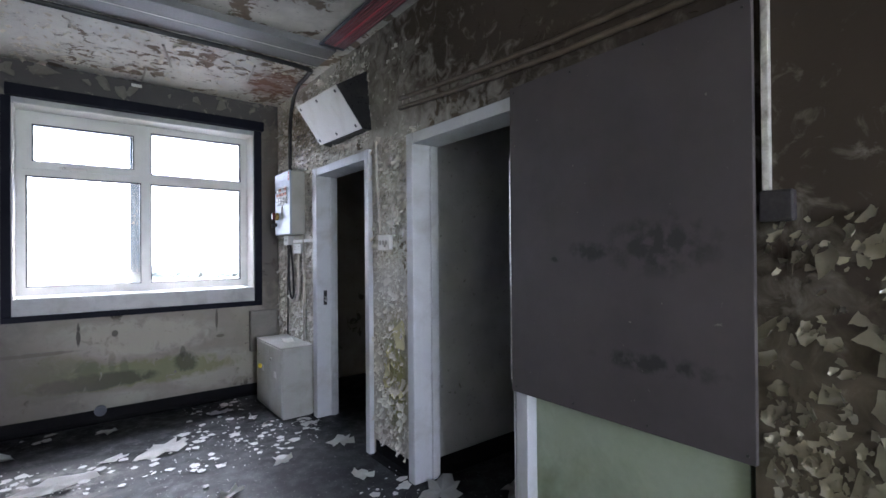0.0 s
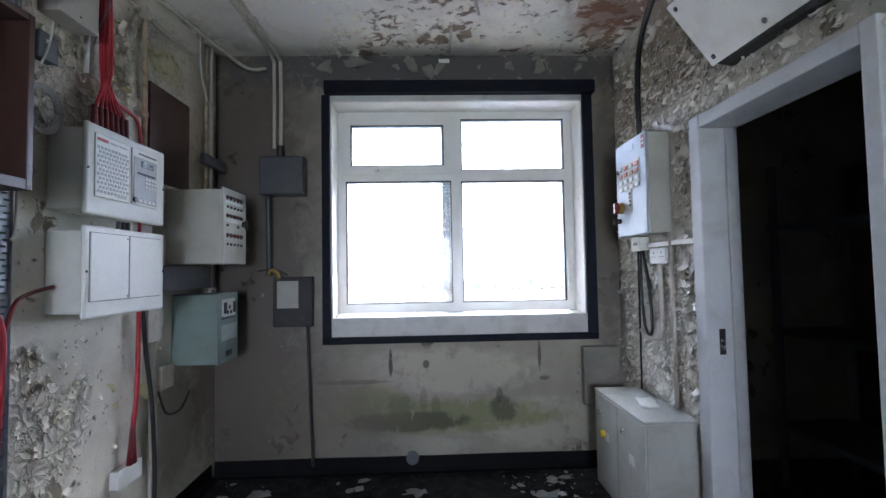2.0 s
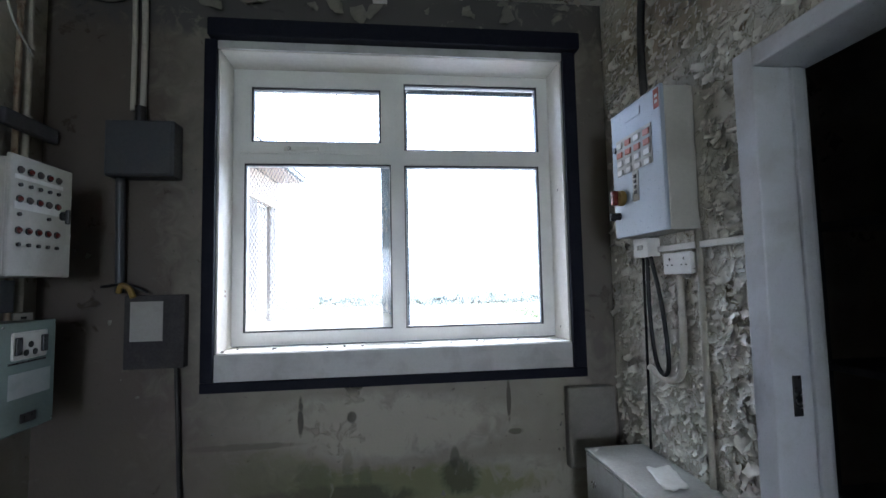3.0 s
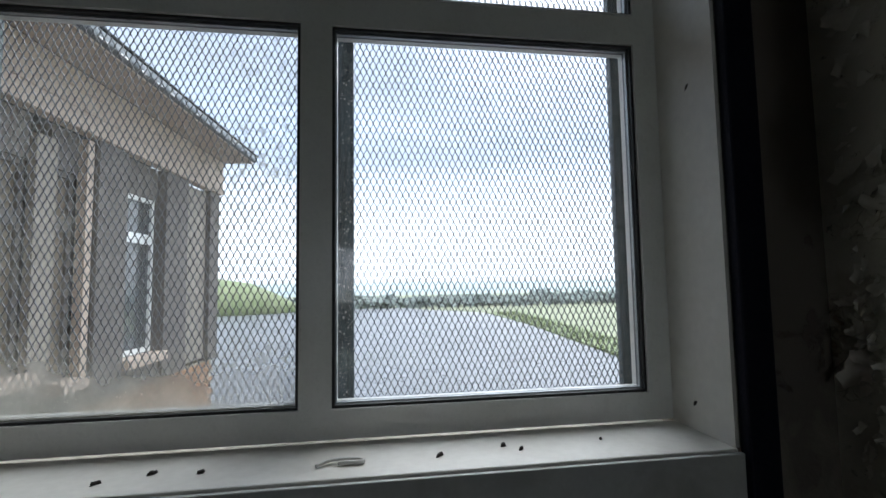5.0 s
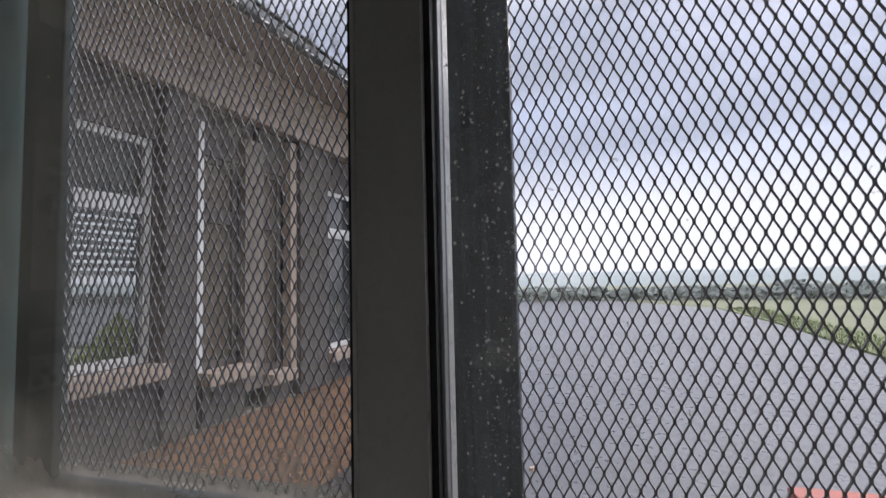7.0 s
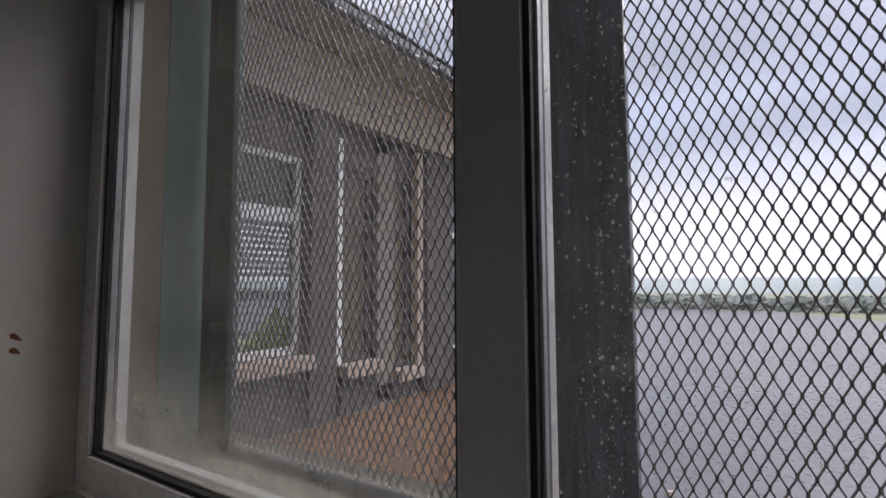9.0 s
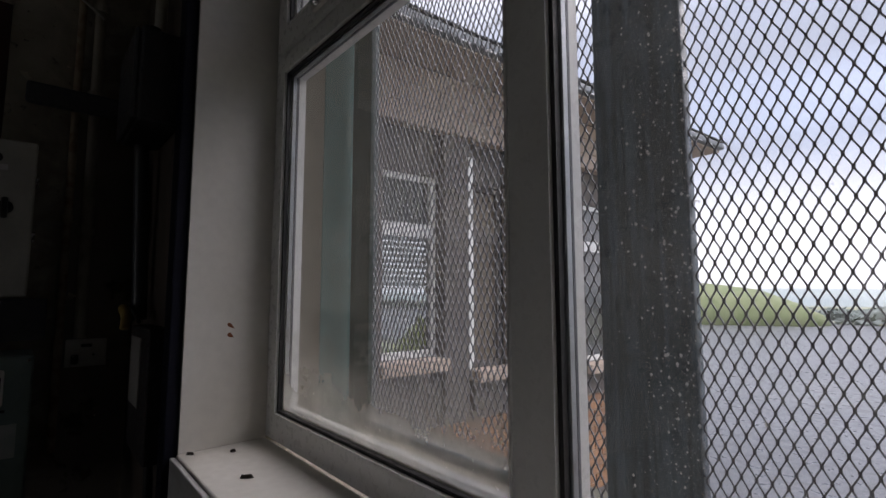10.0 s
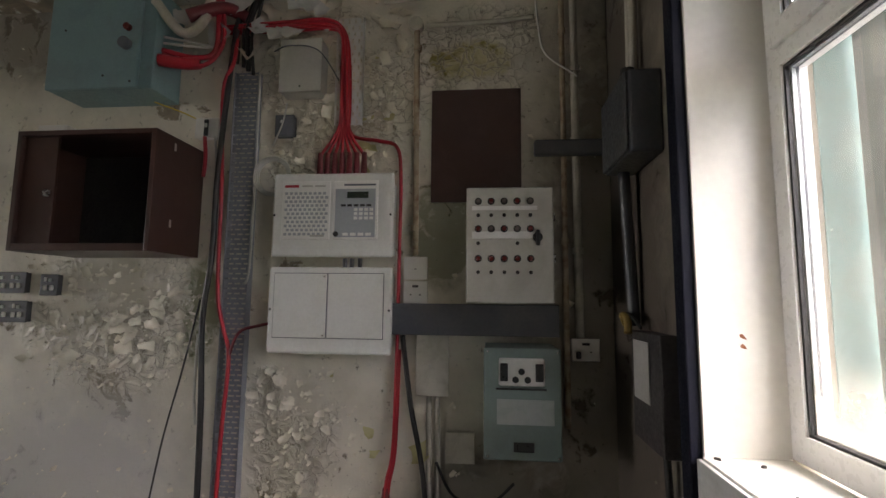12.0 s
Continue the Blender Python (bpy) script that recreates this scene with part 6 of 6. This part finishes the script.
def hills(name, y, h, seed, material, label, depth):
    b = bmesh.new()
    n = 120
    rows = []
    for i in range(n + 1):
        x = (i / n - 0.5) * y * 5
        top = h * (0.55 + 0.5 * noise.noise(Vector((x / y * 1.6, seed, 0))) + 0.12 * noise.noise(Vector((x / y * 9, seed, 5))))
        rows.append([b.verts.new((x, y, -30)), b.verts.new((x, y + depth * 0.3, top * 0.7 - 8)), b.verts.new((x, y + depth, top))])
    for a, c in zip(rows, rows[1:]):
        for j in range(2):
            b.faces.new((a[j], c[j], c[j + 1], a[j + 1]))
    return piece(name, b, material, label, "hills", smooth=True)


hills("hills_near", 420, 9, 2.0, M_HILL, "low grey-green hills, haze in their colour", 120)
hills("hills_far", 1500, 26, 7.0, M_HILL2, "pale far hills, haze in their colour", 500)

# hedge of small leaf clumps between yard and fields
def hedge(name, p0, p1, hgt, wid, seed, count, leaf):
    q = random.Random(seed)
    b = bmesh.new()
    p0, p1 = Vector(p0), Vector(p1)
    d = (p1 - p0)
    side = Vector((-d.y, d.x, 0)).normalized()
    for _ in range(count):
        f = q.random()
        top = hgt * (0.6 + 0.6 * (0.5 + noise.noise(Vector((f * d.length * 0.5, seed, 0)))))
        c = p0 + d * f + side * q.gauss(0, wid / 2) + Vector((0, 0, top * q.random() ** 0.7))
        a, e = q.uniform(0, 6.28), q.uniform(-0.8, 0.8)
        u = Vector((math.cos(a), math.sin(a), e)).normalized() * leaf * q.uniform(0.6, 1.4)
        w = u.orthogonal().normalized() * leaf * q.uniform(0.3, 0.7)
        b.faces.new([b.verts.new(c + k) for k in (u, w, -u, -w)])
    return piece(name, b, M_HEDGE, "scrubby hedge beyond the yard, haze in its colour", "hedge", "stuff")


hedge("hedge", (-60, 37, -0.5), (70, 40, -0.5), 0.9, 2.5, 3, 16000, 0.32)

b = bmesh.new()
bmesh.ops.create_uvsphere(b, u_segments=32, v_segments=12, radius=1.0)
for v in b.verts:
    v.co = Vector((-17 + v.co.x * 12, 34 + v.co.y * 5, -0.6 + max(v.co.z, -0.1) * 2.9 * (1 + 0.15 * noise.noise(v.co * 3))))
piece("grass_bank", b, M_VERGE, "grassy bank beyond the yard", "bank", "structure", True)

# a strip of tall grass along the yard's edge
def tufts(name, line, width, count, seed, hgt):
    q = random.Random(seed)
    b = bmesh.new()
    p0, p1 = Vector(line[0]), Vector(line[1])
    d = p1 - p0
    side = Vector((-d.y, d.x, 0)).normalized()
    for _ in range(count):
        c = p0 + d * q.random() + side * q.uniform(-width, width)
        a = q.uniform(0, 6.28)
        w = Vector((math.cos(a), math.sin(a), 0)) * 0.02
        tip = Vector((q.gauss(0, 0.06), q.gauss(0, 0.06), hgt * q.uniform(0.5, 1.3)))
        b.faces.new([b.verts.new(c - w), b.verts.new(c + w), b.verts.new(c + tip)])
    return piece(name, b, M_VERGE, "tufts of yellow-green grass along the yard", "grass", "stuff")


sheet("verge", ((5.9, 7.6), (7.4, 7.6), (8.5, 18.4), (9.6, 28), (7.1, 27.5), (6.9, 18.4)), -0.438, M_VERGE, "strip of bright grass beside the yard", "grass")
tufts("grass_edge", ((6.5, 7.5, -0.45), (8.2, 27.5, -0.45)), 0.7, 3000, 4, 0.10)

# the low red-painted ramp edge in the yard
q = random.Random(31)
for k in range(26):
    x, y = -0.6 + q.gauss(0, 0.35), 3.6 + q.gauss(0, 0.4)
    s = q.uniform(0.03, 0.08)
    thing_mesh("rubble_piece", chip((x, y, -0.45), (s, s * 0.7, s * 0.6), (0, 0, 1), M_MUD, "", None, 200 + k), M_CLAD if k % 3 else M_DEBRIS, "pale rubble lump on the tarmac by the wing", "rubble", "rubble in the yard")
thing_mesh("red_kerb_block", box(1.75, 3.1, 3.6, 4.4, -0.46, -0.37, 0.015), M_REDP, "faded red painted concrete block set in the tarmac", "kerb")

# ---- the neighbouring wing ----
FX = -2.05
wing = thing("house_wing", (FX - 1.5, 4.0, 0), "low brick wing with cream fascia, tall windows and slate roof", "house")
wing.rotation_euler = (0, 0, radians(-4.5))
YA, YB = 0.75, 5.9
part("wall", slab_with_holes("x", FX - 3.0, FX - 2.85, YA, YB, -0.5, 2.62, [(3.1, 5.6, 0.35, 2.35)]), M_PLAIN_WALL, wing)
part("wall", box(FX - 2.849, FX - 0.251, YA, YA + 0.15, -0.5, 2.62), M_PLAIN_WALL, wing)
part("wall", box(FX - 2.849, FX - 0.251, YB - 0.15, YB, -0.5, 2.62), M_PIER, wing)
# Near-black backing and floor stand in for the unlit room behind the bays.
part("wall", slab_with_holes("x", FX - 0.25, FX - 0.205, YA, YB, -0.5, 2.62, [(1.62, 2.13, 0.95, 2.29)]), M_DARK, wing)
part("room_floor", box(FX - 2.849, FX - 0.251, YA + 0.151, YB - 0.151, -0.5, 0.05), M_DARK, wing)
part("room_ceiling", box(FX - 2.849, FX - 0.251, YA + 0.151, YB - 0.151, 2.5, 2.62), M_PLAIN_WALL, wing)
part("plinth", box(FX - 0.25, FX - 0.1, YA, YB, -0.5, 0.45), M_MORTAR, wing)
part("fascia", box(FX - 0.1, FX, YA, YB, 2.63, 3.081, 0.004), M_CLAD, wing, "pinkish cream timber fascia")
for k in range(3):
    part("fascia_board", box(FX + 0.001, FX + 0.012, YA, YB + 0.01, 2.632 + k * 0.15, 2.775 + k * 0.15, 0.003), M_CLAD, wing)
part("soffit", box(FX + 0.013, -1.66, YA, YB + 0.05, 3.082, 3.098), M_CLAD, wing)
g = part("gutter", box(-1.72, -1.60, YA, YB + 0.06, 3.10, 3.17, 0.02), M_GUTTER, wing)
for k in range(20):
    y = YA + 0.2 + k * 0.24
    part("drip", box(-1.602, -1.594, y, y + 0.1, 3.096, 3.104), M_CHROME, g)
b = bmesh.new()
vs = [b.verts.new(p) for p in ((-1.62, YA, 3.18), (-1.62, YB + 0.07, 3.18), (-3.6, YB + 0.07, 3.75), (-3.6, YA, 3.75), (-1.62, YA, 3.13), (-1.62, YB + 0.07, 3.13), (-3.6, YB + 0.07, 3.0), (-3.6, YA, 3.0))]
for f in ((0, 1, 2, 3), (4, 7, 6, 5), (0, 4, 5, 1), (1, 5, 6, 2), (2, 6, 7, 3), (3, 7, 4, 0)):
    b.faces.new([vs[i] for i in f])
roof = part("roof", b, M_ROOF, wing)
slate = box(0, 0.30, 0, 0.235, 0, 0.012)
sm = bpy.data.meshes.new("slate")
slate.to_mesh(sm), slate.free()
sm.materials.append(M_ROOF)
slope = math.atan2(0.69, 1.98)
rnd = random.Random(2)
for r in range(12):
    for c in range(22):
        o = new("slate", sm)
        o.parent = roof
        x, z = -1.60 - r * 0.26 * math.cos(slope), 3.182 + r * 0.26 * math.sin(slope)
        o.matrix_basis = Matrix.Translation(Vector((x, YA + c * 0.24 - (0.12 if r % 2 else 0) , z)) - ORIGIN[wing]) @ pose(0, 0, 0, rnd.uniform(-1, 1), 180 + math.degrees(slope) + rnd.uniform(-1, 1) + 3, rnd.uniform(-1, 1)) @ Matrix.Translation((0, 0, -0.012))
# windows between piers
BAYS = ((1.61, 2.14, 0.94), (2.46, 2.83, 0.82), (3.05, 3.31, 0.70), (3.85, 4.50, 0.74))
for y0, y1 in ((0.75, 1.61), (2.14, 2.38), (3.43, 3.84), (4.51, 5.0), (5.6, 5.88)):
    part("pier", box(FX - 0.2, FX - 0.02, y0, y1, 0.455, 2.63, 0.01), M_PIER, wing)
for i, (y0, y1, zb) in enumerate(BAYS):
    b = slab_with_holes("x", FX - 0.19, FX - 0.14, y0, y1, zb, 2.30, [(y0 + 0.045, y1 - 0.045, zb + 0.05, 1.83), (y0 + 0.045, y1 - 0.045, 1.93, 2.255)])
    w = part("window_frame", b, M_UPVC if i in (0, 3) else M_PIER, wing)
    if i == 0:
        pn = part("pane", box(FX - 0.17, FX - 0.166, y0 + 0.044, y1 - 0.044, zb + 0.049, 1.831), M_GLASS, w)
        pn.visible_shadow = False
        for k in range(9):
            part("blind_slat", box(FX - 0.195, FX - 0.178, y0 + 0.05, y1 - 0.05, 1.80 - k * 0.042, 1.825 - k * 0.042, 0.002), M_PANEBLUE, w)
    else:
        part("pane", box(FX - 0.17, FX - 0.165, y0 + 0.044, y1 - 0.044, zb + 0.049, 1.831), M_PANEDARK if i == 3 else M_BROWNPIPE, w)
    up = part("pane", box(FX - 0.17, FX - 0.166, y0 + 0.044, y1 - 0.044, 1.929, 2.256), M_GLASS if i == 0 else M_PANEDARK if i == 3 else M_BROWNPIPE, w)
    up.visible_shadow = i != 0
    part("head_panel", box(FX - 0.19, FX - 0.12, y0 - 0.01, y1 + 0.01, 2.301, 2.629), M_PIER, wing)
    part("window_ledge", box(FX - 0.13, FX + 0.03, y0 - 0.02, y1 + 0.02, zb - 0.09, zb - 0.002, 0.006), M_CLAD, wing, "pale window ledge")
    part("apron", box(FX - 0.19, FX - 0.06, y0 + 0.001, y1 - 0.001, 0.455, zb - 0.092), M_PIER, wing)
# a bush in the open behind the wing
q = random.Random(12)
b = bmesh.new()
for _ in range(5000):
    a, r = q.uniform(0, math.tau), abs(q.gauss(0, 0.42))
    c = Vector((-6.1 + 0.7 * r * math.cos(a), 4.9 + 1.5 * r * math.sin(a), -0.45 + 1.35 * q.random() ** 0.8 * max(0.15, 1.1 - r)))
    u = Vector((q.gauss(0, 1), q.gauss(0, 1), q.gauss(0, 0.6))).normalized()
    v = u.orthogonal().normalized() * q.uniform(0.012, 0.025)
    u *= q.uniform(0.03, 0.06)
    b.faces.new([b.verts.new(c + k) for k in (u, v, -u, -v)])
bush = thing("bush", (-6.1, 4.9, -0.45), "yellow-green leafy bush behind the wing", "bush")
tagged(part("leaves", b, M_LEAF, bush), kind="stuff")
b = bmesh.new()
for k in range(7):
    tip = Vector((-6.1 + q.gauss(0, 0.25), 4.9 + q.gauss(0, 0.4), 0.3 + q.random() * 0.3))
    tube([(-6.1 + q.gauss(0, 0.04), 4.9 + q.gauss(0, 0.06), -0.52), (-6.1 + (tip.x + 6.1) * 0.4, 4.9 + (tip.y - 4.9) * 0.4, -0.1), tip], 0.012, 6, b, 4)
part("stems", b, M_RUST, bush)
part("white_post", box(FX - 0.13, FX - 0.05, 2.40, 2.45, 0.82, 2.5, 0.004), M_UPVC, wing, "white painted post")
part("cream_board", box(FX - 0.13, FX - 0.07, 2.84, 3.04, 0.60, 2.5, 0.004), M_BOARDING, wing, "beige boarded strip")
part("white_post", box(FX - 0.13, FX - 0.05, 3.33, 3.41, 0.60, 2.6, 0.004), M_CLAD, wing, "white painted post")
part("cream_board", box(FX - 0.13, FX - 0.07, 5.02, 5.58, 0.50, 2.6, 0.004), M_BOARDING, wing, "beige boarded strip")
# bricks of the plinth
bm0 = box(0, 0.012, 0, 0.215, 0, 0.065, 0.003)
brick_me = bpy.data.meshes.new("brick")
bm0.to_mesh(brick_me), bm0.free()
brick_me.materials.append(M_BRICK)
plinth = [o for o in wing.children if o.name.startswith("plinth")][0]
for r in range(12):
    for c in range(25):
        y = YA + c * 0.225 - (0.11 if r % 2 else 0)
        if y + 0.215 > YB + 0.05:
            continue
        o = new("brick", brick_me)
        o.parent = plinth
        o.location = Vector((FX - 0.1, y, -0.46 + r * 0.075)) - ORIGIN[wing]
        o.rotation_euler = (0, 0, rnd.uniform(-0.006, 0.006))
